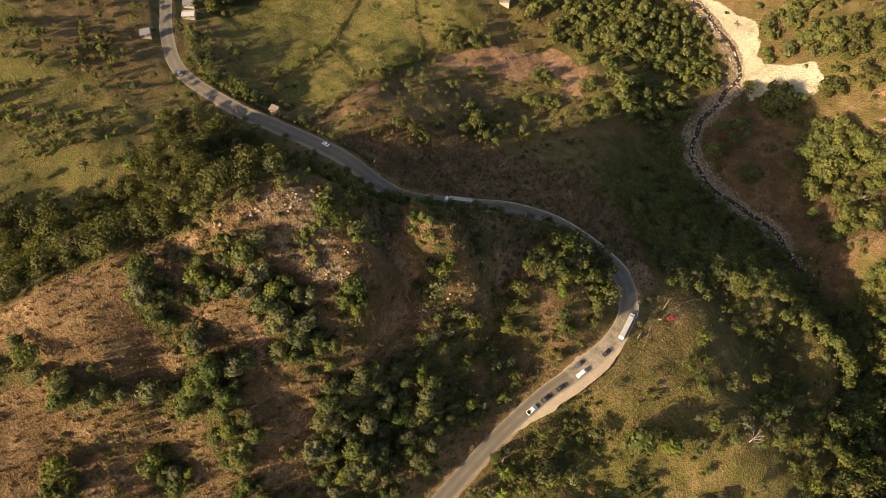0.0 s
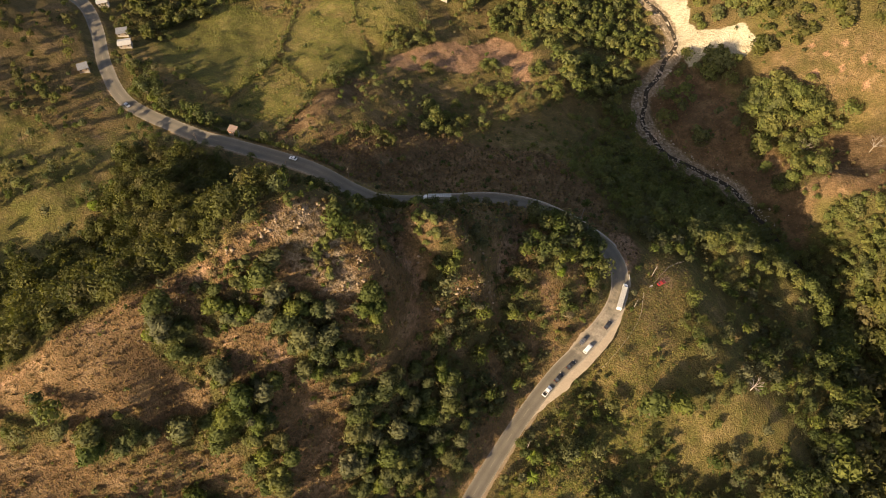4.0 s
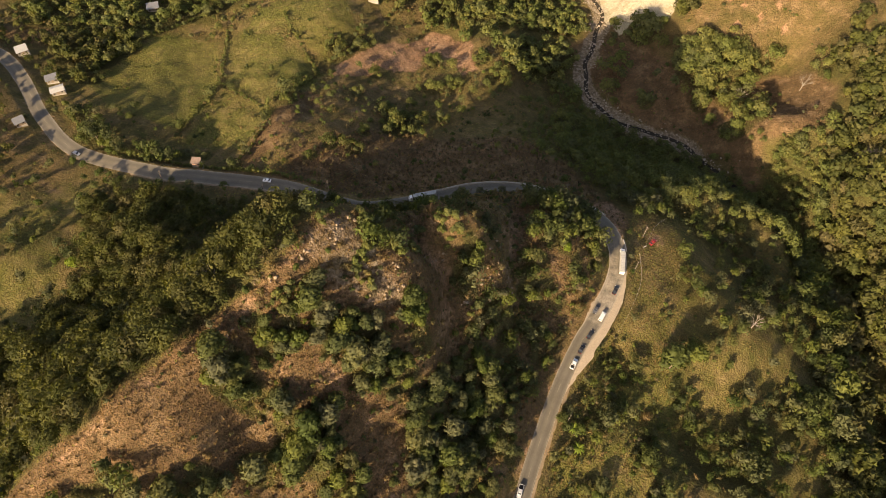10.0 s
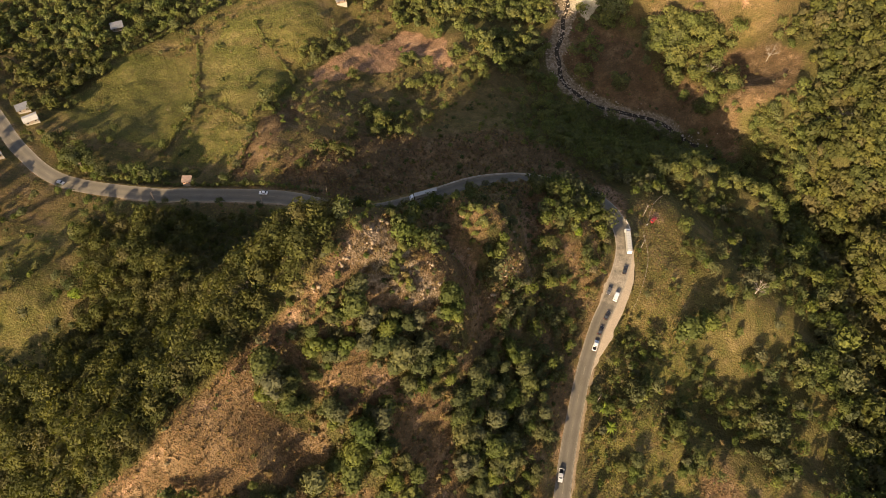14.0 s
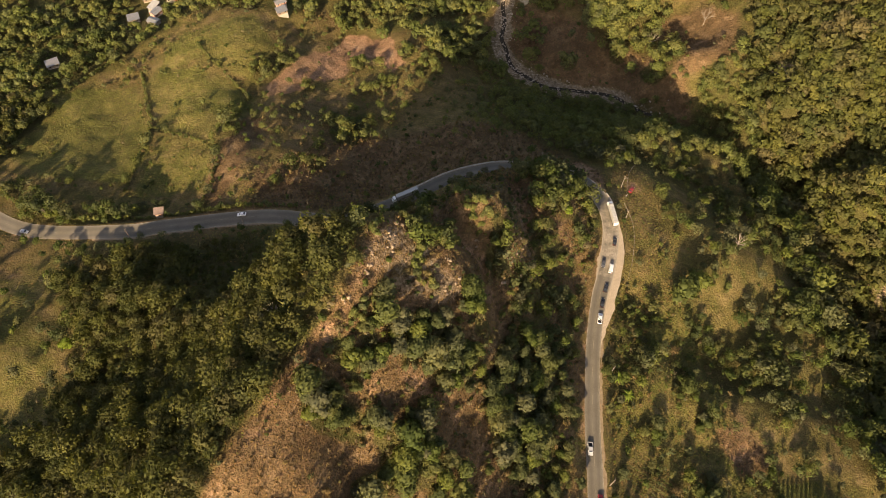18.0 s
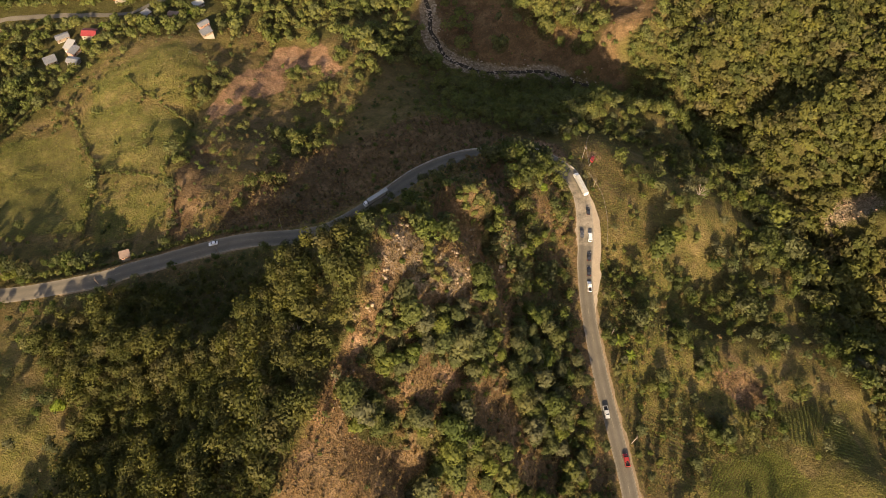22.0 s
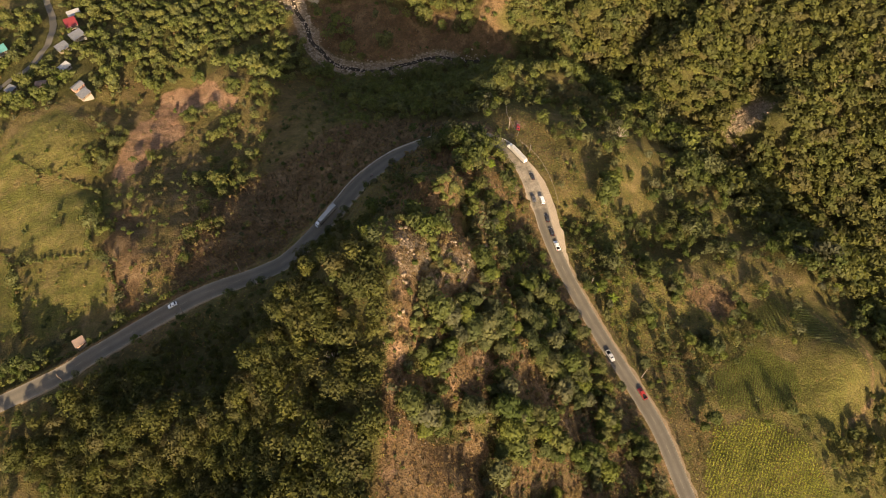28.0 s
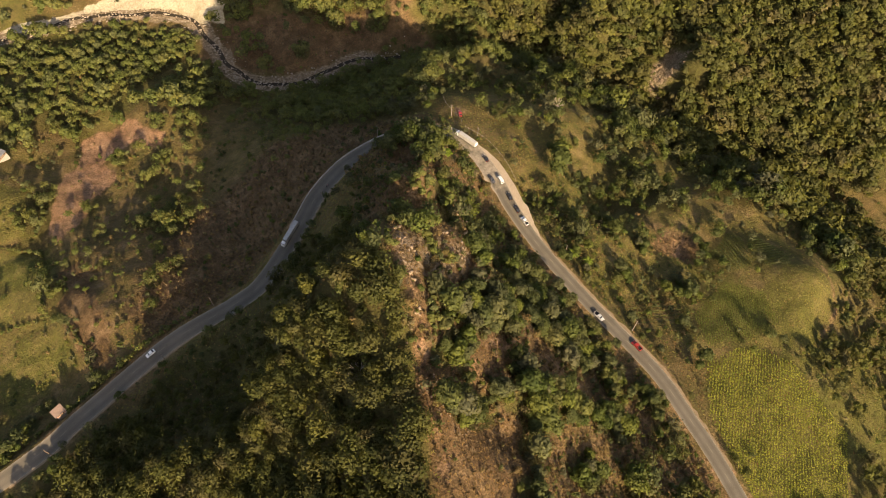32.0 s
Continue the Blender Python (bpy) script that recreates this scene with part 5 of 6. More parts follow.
# ---------------------------------------------------------------- the stream
water_line = RIVER[RIVER[:, 0] < 176].copy()
bend_off = 1.6 * np.sin(np.arange(len(water_line)) * 0.16) + 0.8 * np.sin(np.arange(len(water_line)) * 0.41)
wv, wq = ribbon(water_line, [bend_off - 1.5, bend_off, bend_off + 1.5], 0.0)
wv[:, 2] = sample(HEIGHTS, wv[:, 0], wv[:, 1]) + 0.12
tagged(new("water", mesh_of("water", wv, wq[:, ::-1], [WATER], True)), "thin dark stream winding between stones", "stream", kind="structure")


def boulder_shape(seed, n=10):
    bm = bmesh.new()
    bmesh.ops.create_icosphere(bm, subdivisions=1, radius=1)
    r = random.Random(seed)
    for v in bm.verts:
        v.co = v.co * r.uniform(0.6, 1.2)
    for _ in range(5):
        n = Vector((r.uniform(-1, 1), r.uniform(-1, 1), r.uniform(-0.4, 1))).normalized()
        for v in bm.verts:
            over = v.co.dot(n) - r.uniform(0.5, 0.62)
            if over > 0:
                v.co -= n * over
    for v in bm.verts:
        v.co.z *= 0.7
    bm.verts.ensure_lookup_table()
    v = np.array([q.co[:] for q in bm.verts])
    f = np.array([[q.index for q in t.verts] for t in bm.faces])
    bm.free()
    return v, f


def stones(name, at, sizes, mat, label, seed):
    rng, vs, fs, base = np.random.default_rng(seed), [], [], 0
    shapes = [boulder_shape(k) for k in range(6)]
    z = sample(HEIGHTS, at[:, 0], at[:, 1])
    for k in range(len(at)):
        v, f = shapes[k % 6]
        t = rng.uniform(0, 6.28)
        c, s = math.cos(t), math.sin(t)
        q = v * sizes[k] * np.array([1, rng.uniform(0.6, 1.0), rng.uniform(0.6, 1.0)])
        vs.append(np.column_stack([q[:, 0] * c - q[:, 1] * s + at[k, 0], q[:, 0] * s + q[:, 1] * c + at[k, 1], q[:, 2] + z[k] + sizes[k] * 0.15]))
        fs.append(f + base)
        base += len(v)
    return tagged(new(name, mesh_of(name, np.concatenate(vs), np.concatenate(fs), [mat])), label, "stones", kind="stuff")


rng = np.random.default_rng(77)
bed = RIVER[(RIVER[:, 0] < 150)]
pick = rng.integers(0, len(bed), 2000)
at = bed[pick, :2] + rng.normal(size=(2000, 2)) * np.where(bed[pick, 1] > 190, 4.2, 2.9)[:, None]
stones("river_stones", at, 0.2 + 0.9 * rng.uniform(0, 1, 2000) ** 3 + 0.25 * rng.uniform(0, 1, 2000), STONE, "pale boulders and cobbles along the stream bed", 5)


def boulder(x, y, size, k, label, mat=None):
    v, f = boulder_shape(50 + k)
    ob = new("boulder", mesh_of("boulder", v * size, f, [mat or ROCK]))
    ob.matrix_world = pose(x, y, height(x, y) + size * 0.15, 0, 0, k * 47)
    return tagged(ob, label, "rock", "bare rocks on the ridge")


ROCK = plain("sunlit_ridge_rock", (0.24, 0.165, 0.105), 0.95, grain=0.6, vary=0.45)
r = random.Random(12)
for k in range(40):
    t = r.random()
    cx, cy = ((-20 - 27 * t, -38 - 50 * t) if k % 2 else (-18 + 26 * t, -42 - 8 * t))
    boulder(cx + r.uniform(-4, 4), cy + r.uniform(-4, 4), r.uniform(0.2, 0.6), k, "sun-bleached rock outcrop on the dry ridge")
PALE_ROCK = plain("pale_crumbling_rock", (0.27, 0.20, 0.13), 0.95, grain=0.5, vary=0.4)
for k, (x, y) in enumerate([(0, -39), (1.5, -41), (4, -43), (3, -46), (-15, -34), (-18, -39), (-17, -43), (-22, -46), (-22, -49), (-23, -51), (-29, -61), (-3, -53), (0, -48),
                            (5, -25), (8, -23), (12, -20), (21, -28), (26, -18), (29, -15), (30, -20)] * 3):
    boulder(x + r.uniform(-1.3, 1.3), y + r.uniform(-1.3, 1.3), r.uniform(0.35, 1.0), k + 40, "pale jagged rock breaking out of the ridge", PALE_ROCK)
heaps = np.array([(-17, -39), (-23, -47), (2, -39), (4, -44), (-20, -42), (-31, -61), (12, -96), (-42, -85), (-41, -92), (-38, -76)], float)
rubble_at = heaps[rng.integers(0, len(heaps), 170)] + rng.normal(size=(170, 2)) * 1.6
stones("rubble", rubble_at, 0.13 + 0.4 * rng.uniform(0, 1, 170) ** 2, PALE_ROCK, "pale broken rubble along the crest of the hill", 11)
knob_at = np.column_stack([rng.normal(31, 4, 60), rng.normal(-10, 7, 60)])
stones("knob_rocks", knob_at, 0.25 + 0.9 * rng.uniform(0, 1, 60) ** 2, ROCK, "crumbling brown rock on the steep knob above the bend", 10)
cliff_at = np.column_stack([rng.uniform(254, 276, 60), rng.uniform(20, 40, 60)])
stones("cliff_rocks", cliff_at, rng.uniform(0.5, 1.7, 60), ROCK, "broken pale rock face above the gorge", 8)
side_at = np.column_stack([rng.uniform(216, 228, 26), rng.uniform(161, 178, 26)])
stones("scar_rocks", side_at, rng.uniform(0.5, 1.6, 26), STONE, "pale rock scar in the wooded valley side", 9)


# ---------------------------------------------------------------- planting
HOME_PLOTS = [(-140, 56, 5), (-244, 84, 7), (-255, 91, 6), (-283, 108, 6), (-202, 236, 7), (-192, 248, 7), (-197, 260, 7), (-178, 257, 8), (-186, 229, 7),
              (-161, 294, 7), (-106, 270, 6), (-103, 246, 6), (-122, 259, 5), (-101, 236, 6)]
HOMES += HOME_PLOTS
HOMES += [(-187, 240, 6), (-93, 326, 7), (-140, 264, 5), (-238, 183, 6), (-92, 304, 7), (-89, 341, 6), (-103, 293, 5), (-140, 314, 6), (-245, 54, 5)]
HOMES += [(float(p[0]), float(p[1]), 5.5) for p in lane_line[::2]]
HOMES = [(x, y, r + 2.5 if y > 150 else r) for x, y, r in HOMES]
spots, rng = scatter(3.7, (-385, -205), (415, 405), 11)
share = cover_at("wood", spots[:, 0], spots[:, 1])
VALLEY = [(-395, 30), (-395, 130), (-300, 265), (-210, 335), (-40, 385), (120, 405), (215, 372), (340, 262), (405, 145), (415, -45), (250, -150), (125, -212),
          (-20, -200), (-115, -180), (-215, -90), (-300, 0)]
flank = (area(SHADE_FLANK, spots[:, 0], spots[:, 1]) > 0.5) & (nearest(ROAD, spots[:, 0], spots[:, 1])[0] < 26)
keep = ~(flank & (rng.uniform(0, 1, len(spots)) < 0.6)) & (rng.uniform(0, 1, len(spots)) < share ** 1.15 * np.where((spots[:, 0] > 200) | (spots[:, 1] > 205), 0.74, 0.85)) & clear_of_homes(spots) & (area(VALLEY, spots[:, 0], spots[:, 1], 4, 2) > 0.5)
spots, share = spots[keep], share[keep]
big = rng.uniform(0.65, 1.25, len(spots)) * (0.85 + 0.3 * share) * np.where(nearest(ROAD, spots[:, 0], spots[:, 1])[0] < np.where(spots[:, 0] < -110, 9, 20), 0.72, 1.0)
meadow = np.maximum.reduce([area(f, spots[:, 0], spots[:, 1]) for f in (NORTH_FIELDS, EAST_MIX, RIVER_WOOD, VILLAGE)]) > 0.5
big = np.where((area(SHADE_FLANK, spots[:, 0], spots[:, 1]) > 0.5) & (spots[:, 0] > -110), big * 0.55, big)
big = np.where((area(WEST_WOOD, spots[:, 0], spots[:, 1]) > 0.5) | (area(EAST_WOOD, spots[:, 0], spots[:, 1]) > 0.5), big * 1.18, big)
big = np.where(meadow, big * rng.uniform(0.6, 1.05, len(spots)), big)
big = np.where((spots[:, 0] > 22) & (spots[:, 0] < 64) & (spots[:, 1] > 10) & (spots[:, 1] < 52), 1.2, big)
big = np.where((spots[:, 0] > 44) & (spots[:, 0] < 74) & (spots[:, 1] > 36) & (spots[:, 1] < 56), 1.4, big)
centre = (spots[:, 0] > -50) & (spots[:, 0] < 112) & (spots[:, 1] > -125) & (spots[:, 1] < 62) & (area(WEST_WOOD, spots[:, 0], spots[:, 1]) < 0.5)
chosen = np.flatnonzero(centre)[:290]
for n, i in enumerate(chosen):
    tree(spots[i, 0], spots[i, 1], big[i], n * 5 % 7, n * 77 % 360, TREE_LABELS[n % 3])
left = np.ones(len(spots), bool)
left[chosen] = False
big = np.where((spots[:, 0] > 200) | (spots[:, 1] > 205), big * np.where(meadow, 1.1, 1.55), big)
dist_far = ((spots[:, 1] > 205) & ~((spots[:, 0] > 90) & (spots[:, 0] < 215) & (spots[:, 1] < 285))) | (spots[:, 0] > 205) | (spots[:, 0] < -235) | (spots[:, 1] < -140)
in_west = area(WEST_WOOD, spots[:, 0], spots[:, 1]) > 0.5
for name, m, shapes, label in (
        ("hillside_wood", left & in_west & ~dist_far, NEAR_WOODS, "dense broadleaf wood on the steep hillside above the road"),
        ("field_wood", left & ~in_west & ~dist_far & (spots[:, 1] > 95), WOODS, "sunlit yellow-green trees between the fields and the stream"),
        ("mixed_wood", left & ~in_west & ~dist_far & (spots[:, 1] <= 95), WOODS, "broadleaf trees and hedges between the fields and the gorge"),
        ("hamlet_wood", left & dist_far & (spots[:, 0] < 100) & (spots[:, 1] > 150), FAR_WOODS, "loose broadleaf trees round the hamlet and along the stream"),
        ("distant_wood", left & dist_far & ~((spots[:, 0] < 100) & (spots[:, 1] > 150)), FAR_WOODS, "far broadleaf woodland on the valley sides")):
    # The leaf ramps carry each wood's lit or dim look in their colour.
    planted(name, shapes, spots[m], big[m], {"distant_wood": SUNLIT_LEAVES, "hamlet_wood": OPEN_LEAVES, "field_wood": OPEN_LEAVES, "hillside_wood": FOREST_LEAVES}.get(name, LEAVES), label, "woodland", len(name))
bushes, rng = scatter(3.4, (-330, -200), (330, 380), 12)
share = cover_at("wood", bushes[:, 0], bushes[:, 1])
bare = np.maximum(cover_at("soil", bushes[:, 0], bushes[:, 1]), cover_at("rock", bushes[:, 0], bushes[:, 1]))
thick = smooth(-0.15, 0.5, fbm(bushes[:, 0], bushes[:, 1], 13, 95, 3))
keep = (rng.uniform(0, 1, len(bushes)) < 0.03 + (0.15 + 0.4 * np.sqrt(share)) * thick + 0.15 * share - 0.12 * bare) & clear_of_homes(bushes) & (nearest(ROAD, bushes[:, 0], bushes[:, 1])[0] > 6)
keep |= (area(EAST_FACE_AREA, bushes[:, 0], bushes[:, 1]) > 0.5) & (area(DRY_SLOPE, bushes[:, 0], bushes[:, 1]) < 0.5) & (rng.uniform(0, 1, len(bushes)) < 0.36 * thick + 0.16)
keep |= (area(NORTH_FIELDS, bushes[:, 0], bushes[:, 1]) > 0.5) & (rng.uniform(0, 1, len(bushes)) < 0.10 + 0.15 * thick) & clear_of_homes(bushes)
keep &= ((nearest(RIVER, bushes[:, 0], bushes[:, 1])[0] > 6) | (bushes[:, 0] > 150)) & (nearest(ROAD, bushes[:, 0], bushes[:, 1])[0] > 6.5)
keep |= (area(EAST_MIX, bushes[:, 0], bushes[:, 1]) > 0.5) & (rng.uniform(0, 1, len(bushes)) < 0.42 + 0.36 * thick) & (nearest(ROAD, bushes[:, 0], bushes[:, 1])[0] > 7)
keep |= (area(SHADE_SCRUB, bushes[:, 0], bushes[:, 1]) > 0.5) & (rng.uniform(0, 1, len(bushes)) < 0.4) & (nearest(ROAD, bushes[:, 0], bushes[:, 1])[0] > 7)
for f in (FIELD_A, FIELD_B, CORN, ROWS_A, ROWS_B, YELLOW_PLOT, BEAN_PLOT, DRY_SLOPE, BROWN_PATCH):
    keep &= ~((area(f, bushes[:, 0], bushes[:, 1]) > 0.5) & (rng.uniform(0, 1, len(bushes)) < 0.8))
bushes = bushes[keep]
front = np.flatnonzero((area(EAST_FACE_AREA, bushes[:, 0], bushes[:, 1]) > 0.5) & (bushes[:, 1] > -110) & (bushes[:, 0] > -40))
front = front[rng.permutation(len(front))[:280]]
SHRUBS = [card_mesh("shrub", crown_cards(np.random.default_rng(280 + k), 1.1 + 0.12 * k, 1.5 + 0.15 * k, 5, 150, 0.19, 0.9), m)
          for k, m in enumerate((LEAVES, DRY_LEAVES, LEAVES, DRY_LEAVES, DRY_LEAVES))]
for n, i in enumerate(front):
    x, y = bushes[i]
    ob = new("shrub", SHRUBS[n % 5])
    ob.matrix_world = pose(x, y, height(x, y), 0, 0, n * 61 % 360) @ Matrix.Scale(0.6 + 0.9 * ((n * 37) % 100) / 100, 4)
    tagged(ob, "low green shrub on the dry slope" if n % 5 in (0, 2) else "brown sun-dried shrub on the dry slope", "shrub", "shrubs on the dry slope")
RIM_SHRUBS = [card_mesh("shrub", crown_cards(np.random.default_rng(290 + k), 1.25, 1.7, 5, 170, 0.19, 0.9), OPEN_LEAVES) for k in range(2)]
r = random.Random(5)
for n, (x, y) in enumerate(((2, -18), (2, -29), (0, -33), (-10, -38), (-9, -41), (-10, -45), (-9, -48), (-13, -30), (-21, -39), (-6, -48), (-24, -60), (-27, -64), (-26, -39), (7, -45), (5, -8), (9, -13), (13, -12), (8, -16), (14, -15), (11, -17)) * 4):
    x, y = x + r.uniform(-1.8, 1.8), y + r.uniform(-1.8, 1.8)
    ob = new("shrub", RIM_SHRUBS[n % 2])
    ob.matrix_world = pose(x, y, height(x, y), 0, 0, n * 61 % 360) @ Matrix.Scale(r.uniform(0.9, 1.7), 4)
    tagged(ob, "sunlit yellow-green bush on the rocky hilltop", "shrub", "shrubs on the dry slope")
rest = np.ones(len(bushes), bool)
rest[front] = False
bushes = bushes[rest]
half = rng.uniform(0, 1, len(bushes)) < np.where(area(EAST_FACE_AREA, bushes[:, 0], bushes[:, 1]) > 0.5, 0.5, np.where(area(SHADE_SCRUB, bushes[:, 0], bushes[:, 1]) > 0.5, 0.25, 0.72))
face, rng = scatter(2.0, (-62, -180), (76, 58), 14)
keep = (area(EAST_FACE_AREA, face[:, 0], face[:, 1]) > 0.5) & (rng.uniform(0, 1, len(face)) < 0.27 + 0.55 * smooth(-0.15, 0.45, fbm(face[:, 0], face[:, 1], 9, 97, 3))) & (nearest(ROAD, face[:, 0], face[:, 1])[0] > 6.5)
keep &= (area(DRY_SLOPE, face[:, 0], face[:, 1]) < 0.5) | (rng.uniform(0, 1, len(face)) < 0.15)
for bank_side in TAN_BANKS:
    keep &= (area(bank_side, face[:, 0], face[:, 1], 1.5, 2) < 0.5) | (rng.uniform(0, 1, len(face)) < 0.15)
keep &= (cover_at("soil", face[:, 0], face[:, 1]) < 0.3) | (rng.uniform(0, 1, len(face)) < 0.4)
face = face[keep]
green = rng.uniform(0, 1, len(face)) < 0.62
planted("slope_scrub", BUSHES, face[green], 0.4 + 0.8 * rng.uniform(0, 1, green.sum()) ** 1.5, LEAVES, "low green bushes between the trees of the steep face", "scrub", 6)
planted("withered_scrub", BUSHES, face[~green], rng.uniform(0.4, 1.0, (~green).sum()), DRY_LEAVES, "withered brown bushes on the steep face", "scrub", 7)
planted("green_scrub", BUSHES, bushes[half], 0.45 + 1.3 * rng.uniform(0, 1, half.sum()) ** 1.6, LEAVES, "low green scrub on the slopes", "scrub", 3)
planted("dry_scrub", BUSHES, bushes[~half], rng.uniform(0.5, 1.2, (~half).sum()), DRY_LEAVES, "sun-bleached dry scrub on the slopes", "scrub", 4)


hedge_at = np.concatenate([dense([(*q, 0) for q in h], 1.2)[:, :2] for h in HEDGES])
hedge_at = hedge_at + np.random.default_rng(51).normal(size=hedge_at.shape) * 0.45
hedge_size = np.random.default_rng(52).uniform(0.45, 1.15, len(hedge_at)) * np.where(nearest(ROAD, hedge_at[:, 0], hedge_at[:, 1])[0] < 14, 1.35, 1.0)
clear = (nearest(ROAD, hedge_at[:, 0], hedge_at[:, 1])[0] > 6.5) & clear_of_homes(hedge_at)
planted("hedgerow", BUSHES, hedge_at[clear], hedge_size[clear], OPEN_LEAVES, "clipped bushes in lines between the field plots", "hedge", 8)


# ---------------------------------------------------------------- grass and crops
def blades(rng, count, radius, tall):
    """A tuft: upright leaning blades."""
    t = rng.uniform(0, 2 * np.pi, count)
    at = np.column_stack([np.cos(t), np.sin(t), 0 * t]) * (radius * rng.uniform(0, 1, count))[:, None]
    lean = np.column_stack([np.cos(t), np.sin(t), 0 * t]) * (radius * rng.uniform(0.9, 1.7, count))[:, None] + np.array([0, 0, tall]) * rng.uniform(0.4, 1, count)[:, None]
    side = np.column_stack([-np.sin(t), np.cos(t), 0 * t]) * radius * 0.5
    p = np.stack([at + side + np.array([0, 0, tall * 0.5]), at - side + np.array([0, 0, tall * 0.5]), at + lean], 1)
    return np.concatenate([p, 0 * p], 2)


TUFTS = [blades(np.random.default_rng(300 + k), 6, 0.27, 0.3 + 0.04 * k) for k in range(5)]
tufts, rng = scatter(2.6, (-260, -190), (215, 260), 21)
near_tufts = scatter(1.45, (-120, -160), (112, 70), 22)[0]
tufts = np.concatenate([tufts, near_tufts])
dry, share = cover_at("dry", tufts[:, 0], tufts[:, 1]), cover_at("wood", tufts[:, 0], tufts[:, 1])
bare = np.maximum.reduce([cover_at(n, tufts[:, 0], tufts[:, 1]) for n in ("soil", "rock", "chalk")])
keep = (rng.uniform(0, 1, len(tufts)) < 0.75 - 0.5 * bare - 0.5 * share) & clear_of_homes(tufts) & (nearest(ROAD, tufts[:, 0], tufts[:, 1])[0] > 5.5)
keep &= (nearest(RIVER, tufts[:, 0], tufts[:, 1])[0] > 6) & (area(VALLEY, tufts[:, 0], tufts[:, 1], 4, 2) > 0.5)
tufts, dry = tufts[keep], dry[keep]
straw = rng.uniform(0, 1, len(tufts)) < dry
planted("dry_grass", TUFTS, tufts[straw], rng.uniform(0.7, 1.6, straw.sum()), STRAW, "tussocks of dry straw-coloured grass", "grass", 31)
planted("green_grass", TUFTS, tufts[~straw], rng.uniform(0.6, 1.4, (~straw).sum()), GRASS, "tussocks of green and yellowing grass", "grass", 32)


def rows_of(poly, turn, gap, step, seed):
    """Plants in straight rows across a plot."""
    p = np.array(poly, float)
    mid, c, s = p.mean(0), math.cos(radians(turn)), math.sin(radians(turn))
    u, v = np.meshgrid(np.arange(-60, 60, step), np.arange(-60, 60, gap))
    x, y = mid[0] + u.ravel() * c - v.ravel() * s, mid[1] + u.ravel() * s + v.ravel() * c
    r = np.random.default_rng(seed)
    loose = 0.12 if gap > 1.1 else 0.6
    x, y = x + r.normal(size=x.size) * loose, y + r.normal(size=x.size) * loose
    m = area(poly, x, y, 1, 1.5) > 0.5
    return np.column_stack([x, y])[m]


STALKS = [blades(np.random.default_rng(330 + k), 8, 0.30, 1.3) for k in range(4)]
corn = rows_of(CORN, 28, 1.25, 0.9, 41)
planted("maize_field", STALKS, corn, np.random.default_rng(42).uniform(0.7, 1.2, len(corn)), MAIZE, "dense yellow-green maize field beside the road", "crop", 33)
BEAN = leaf_material("bean_leaves", (0.075, 0.098, 0.017), (0.094, 0.114, 0.02), (0.062, 0.08, 0.018))
ROW_PLOTS = [(ROWS_A, 62, LEAVES, 1.9, 0.95), (ROWS_B, 152, LEAVES, 1.8, 0.95), (TERRACES, 150, LEAVES, 2.6, 0.9), (BEAN_PLOT, 35, BEAN, 1.15, 0.7), (YELLOW_PLOT, 60, GRASS, 1.0, 0.4)]
for plot, turn, leaf, gap, tall in ROW_PLOTS:
    seedlings = rows_of(plot, turn, gap, 0.6, 43)
    planted("crop_rows", STALKS, seedlings, np.full(len(seedlings), tall), leaf, "straight rows of young crops on bare soil", "crop", 34)


# leafless twiggy growth on the steep dry ground
def twigs(rng, count, radius, tall):
    t = rng.uniform(0, 2 * np.pi, count)
    out = np.column_stack([np.cos(t), np.sin(t), 0 * t])
    at = out * (0.25 * radius * rng.uniform(0, 1, count))[:, None]
    tip = out * (radius * rng.uniform(0.4, 1.2, count))[:, None] + np.array([0, 0, tall]) * rng.uniform(0.5, 1, count)[:, None]
    side = np.column_stack([-np.sin(t), np.cos(t), 0 * t]) * 0.10
    p = np.stack([at + side, at - side, tip], 1)
    return np.concatenate([p, 0 * p], 2)


TWIGS = [twigs(np.random.default_rng(350 + k), 14, 0.6 + 0.1 * k, 1.0 + 0.15 * k) for k in range(5)]
TWIG = leaf_material("bare_twigs", (0.09, 0.062, 0.036), (0.13, 0.092, 0.055), (0.07, 0.05, 0.03), (0.165, 0.12, 0.075))
brush, rng = scatter(2.0, (-90, -150), (172, 250), 24)
keep = (rng.uniform(0, 1, len(brush)) < np.where(area(DRY_SLOPE, brush[:, 0], brush[:, 1]) > 0.5, 0.55, 0.7)) & (cover_at("dry", brush[:, 0], brush[:, 1]) > 0.7) & (cover_at("soil", brush[:, 0], brush[:, 1]) < 0.8) & (nearest(RIVER, brush[:, 0], brush[:, 1])[0] > 7) & (nearest(ROAD, brush[:, 0], brush[:, 1])[0] > 6)
brush = brush[keep]
planted("dry_brush", TWIGS, brush, rng.uniform(0.5, 1.5, len(brush)), TWIG, "bare grey-brown twigs of dry brush on the slopes", "scrub", 35)


# ---------------------------------------------------------------- single trees that stand out
tree(55, 20, 0.95, 3, 10, "lime-green young tree among darker trees inside the bend", "", LIME_TREE)
tree(-158, -28, 1.3, 3, 80, "lime-green young tree beside the gully", "", LIME_TREE)
tree(111, -6, 2.0, 6, 30, "large spreading broadleaf tree below the road", "")
tree(121, 4, 1.7, 5, 130, "large spreading broadleaf tree below the road", "")


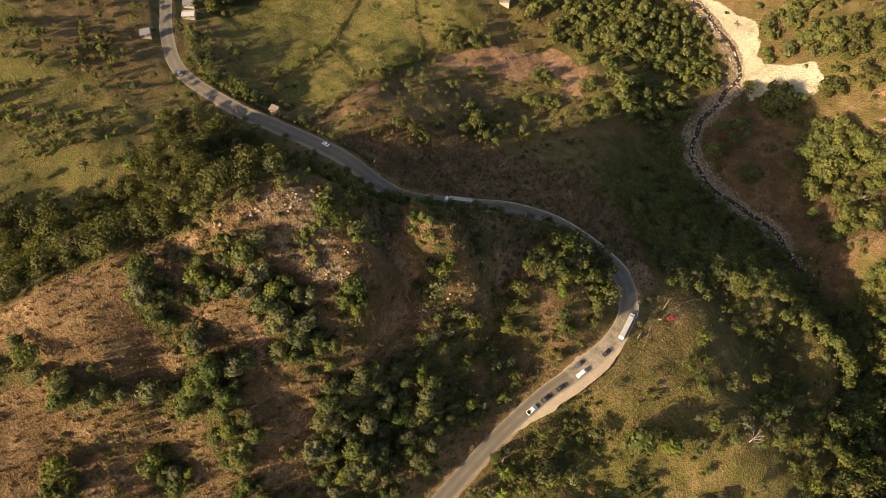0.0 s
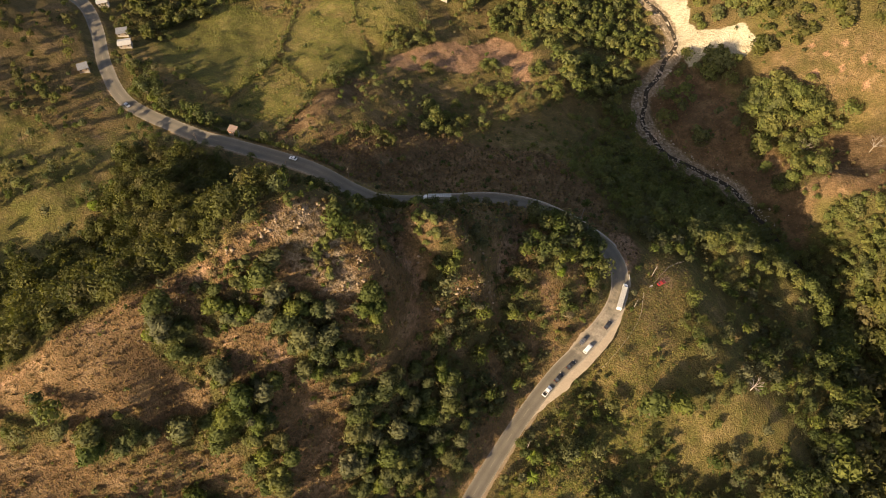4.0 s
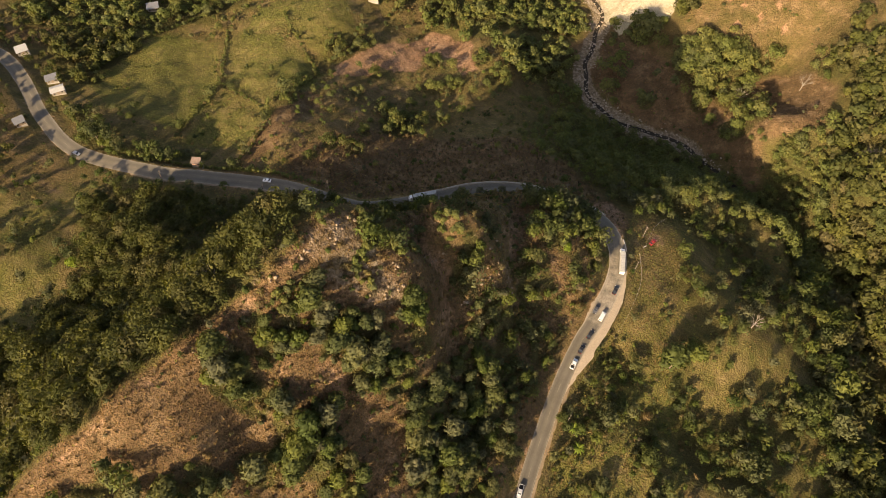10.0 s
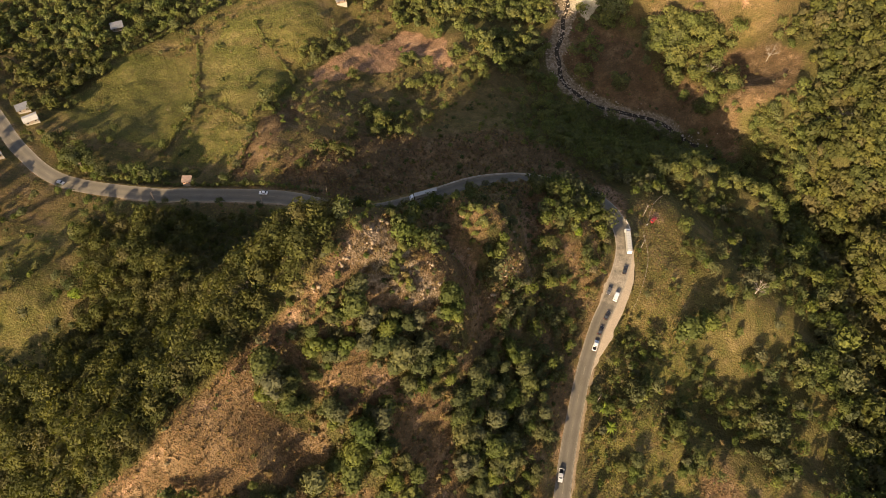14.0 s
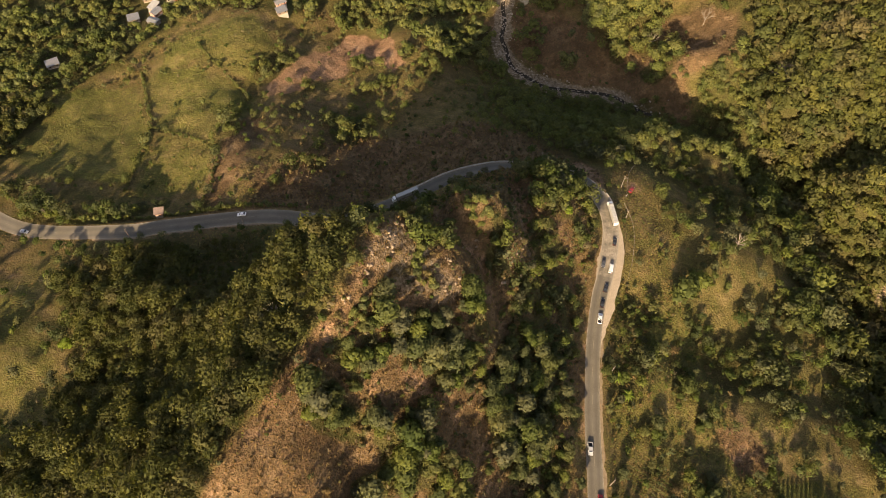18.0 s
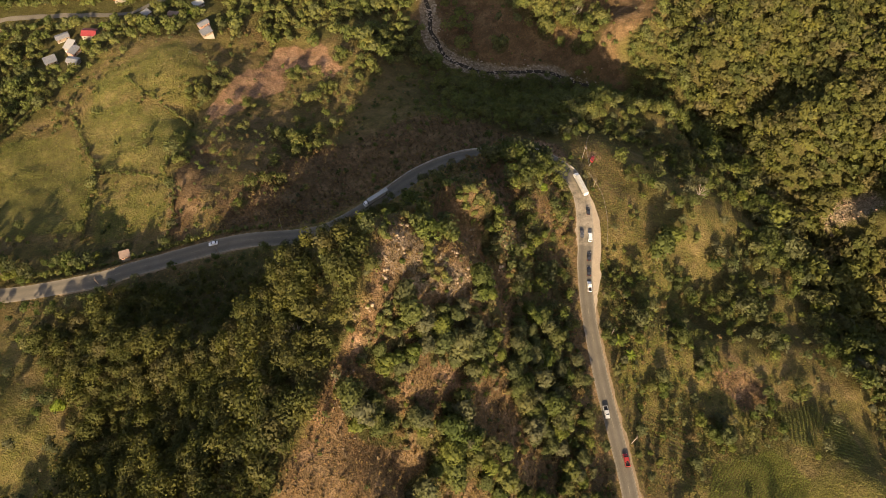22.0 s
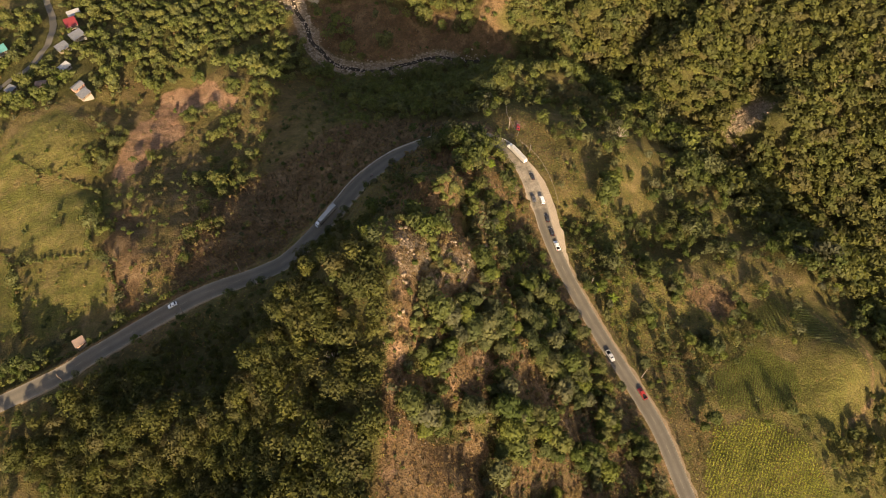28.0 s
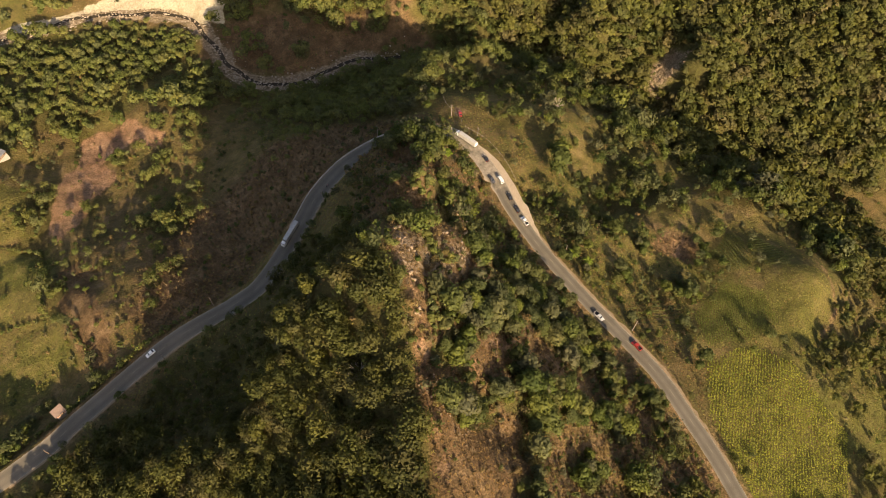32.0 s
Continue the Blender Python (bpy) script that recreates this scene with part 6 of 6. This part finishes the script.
def bare_tree(x, y, tall, turn, label):
    root = new("bare_tree")
    root.matrix_world = pose(x, y, height(x, y), 0, 0, turn)
    r = random.Random(int(x * 7 + y))
    part("trunk", rod(bmesh.new(), (0, 0, -0.6), (0.3, 0.1, tall * 0.4), 0.32, 0.22, 9), BONE, root)
    for k in range(8):
        a = 2 * math.pi * k / 8 + r.uniform(-0.3, 0.3)
        mid = Vector((0.3 + math.cos(a) * tall * 0.2, 0.1 + math.sin(a) * tall * 0.2, tall * r.uniform(0.55, 0.7)))
        bm = rod(bmesh.new(), (0.3, 0.1, tall * r.uniform(0.3, 0.4)), mid, 0.16, 0.1, 6)
        for j in range(4):
            b = a + r.uniform(-0.9, 0.9)
            tip = mid + Vector((math.cos(b) * tall * 0.22, math.sin(b) * tall * 0.22, tall * r.uniform(0.1, 0.3)))
            rod(bm, mid, tip, 0.08, 0.03, 5)
        part("limb", bm, BONE, root)
    return tagged(root, label, "tree")


bare_tree(157, 232, 11, 0, "leafless pale tree on the far hillside")
bare_tree(193, 239, 13, 70, "leafless pale tree on the far hillside")
bare_tree(150, 30, 9, 40, "leafless grey tree in the wooded gully")
bare_tree(-52, -60, 7, 10, "leafless grey tree at the edge of the wood")


def palm(x, y, tall, turn, label):
    root = new("palm")
    root.matrix_world = pose(x, y, height(x, y), 0, 0, turn)
    part("trunk", rod(bmesh.new(), (0, 0, -0.4), (0.2, 0, tall), 0.2, 0.13, 9), BARK, root)
    for k in range(13):
        a, up = 2 * math.pi * k / 13, 0.5 + 0.4 * (k % 3)
        bm = bmesh.new()
        rows = []
        for i in range(7):
            s = i / 6
            c = Vector((0.2 + math.cos(a) * 3.0 * s, math.sin(a) * 3.0 * s, tall + up * 2.2 * s - 2.6 * s * s))
            w = Vector((-math.sin(a), math.cos(a), 0)) * (0.42 * math.sin(math.pi * min(1, 0.12 + 0.9 * s)))
            rows.append((bm.verts.new(c - w - Vector((0, 0, 0.14))), bm.verts.new(c), bm.verts.new(c + w - Vector((0, 0, 0.14)))))
        for p, q in zip(rows[:-1], rows[1:]):
            bm.faces.new((p[0], q[0], q[1], p[1])), bm.faces.new((p[1], q[1], q[2], p[2]))
        part("frond", bm, LIME_LEAVES, root)
    return tagged(root, label, "palm", "palms")


for x, y, tall in ((73, -47, 3.0), (76, -54, 2.4), (-170, 262, 4.0), (-182, 247, 3.5), (-112, 258, 4.0), (-128, 252, 3.2), (-150, 288, 4.0), (-106, 262, 3.2)):
    palm(x, y, tall, (x * 13) % 360, "yellow-green palm with arching fronds")

DRY_TREE = (card_mesh("crown", crown_cards(np.random.default_rng(17), 3.2, 5.6, 10, 620, 0.24), DRY_LEAVES), TREES[4][1])
for x, y, s in ((64, 11, 1.0), (66, 4, 0.85), (31, -9, 0.6), (-2, -102, 0.8), (90, -92, 0.9), (104, -30, 0.8), (110, -3, 1.1)):
    tree(x, y, s, 4, x * 31 % 360, "half-bare tree with brown drying leaves", "", DRY_TREE)
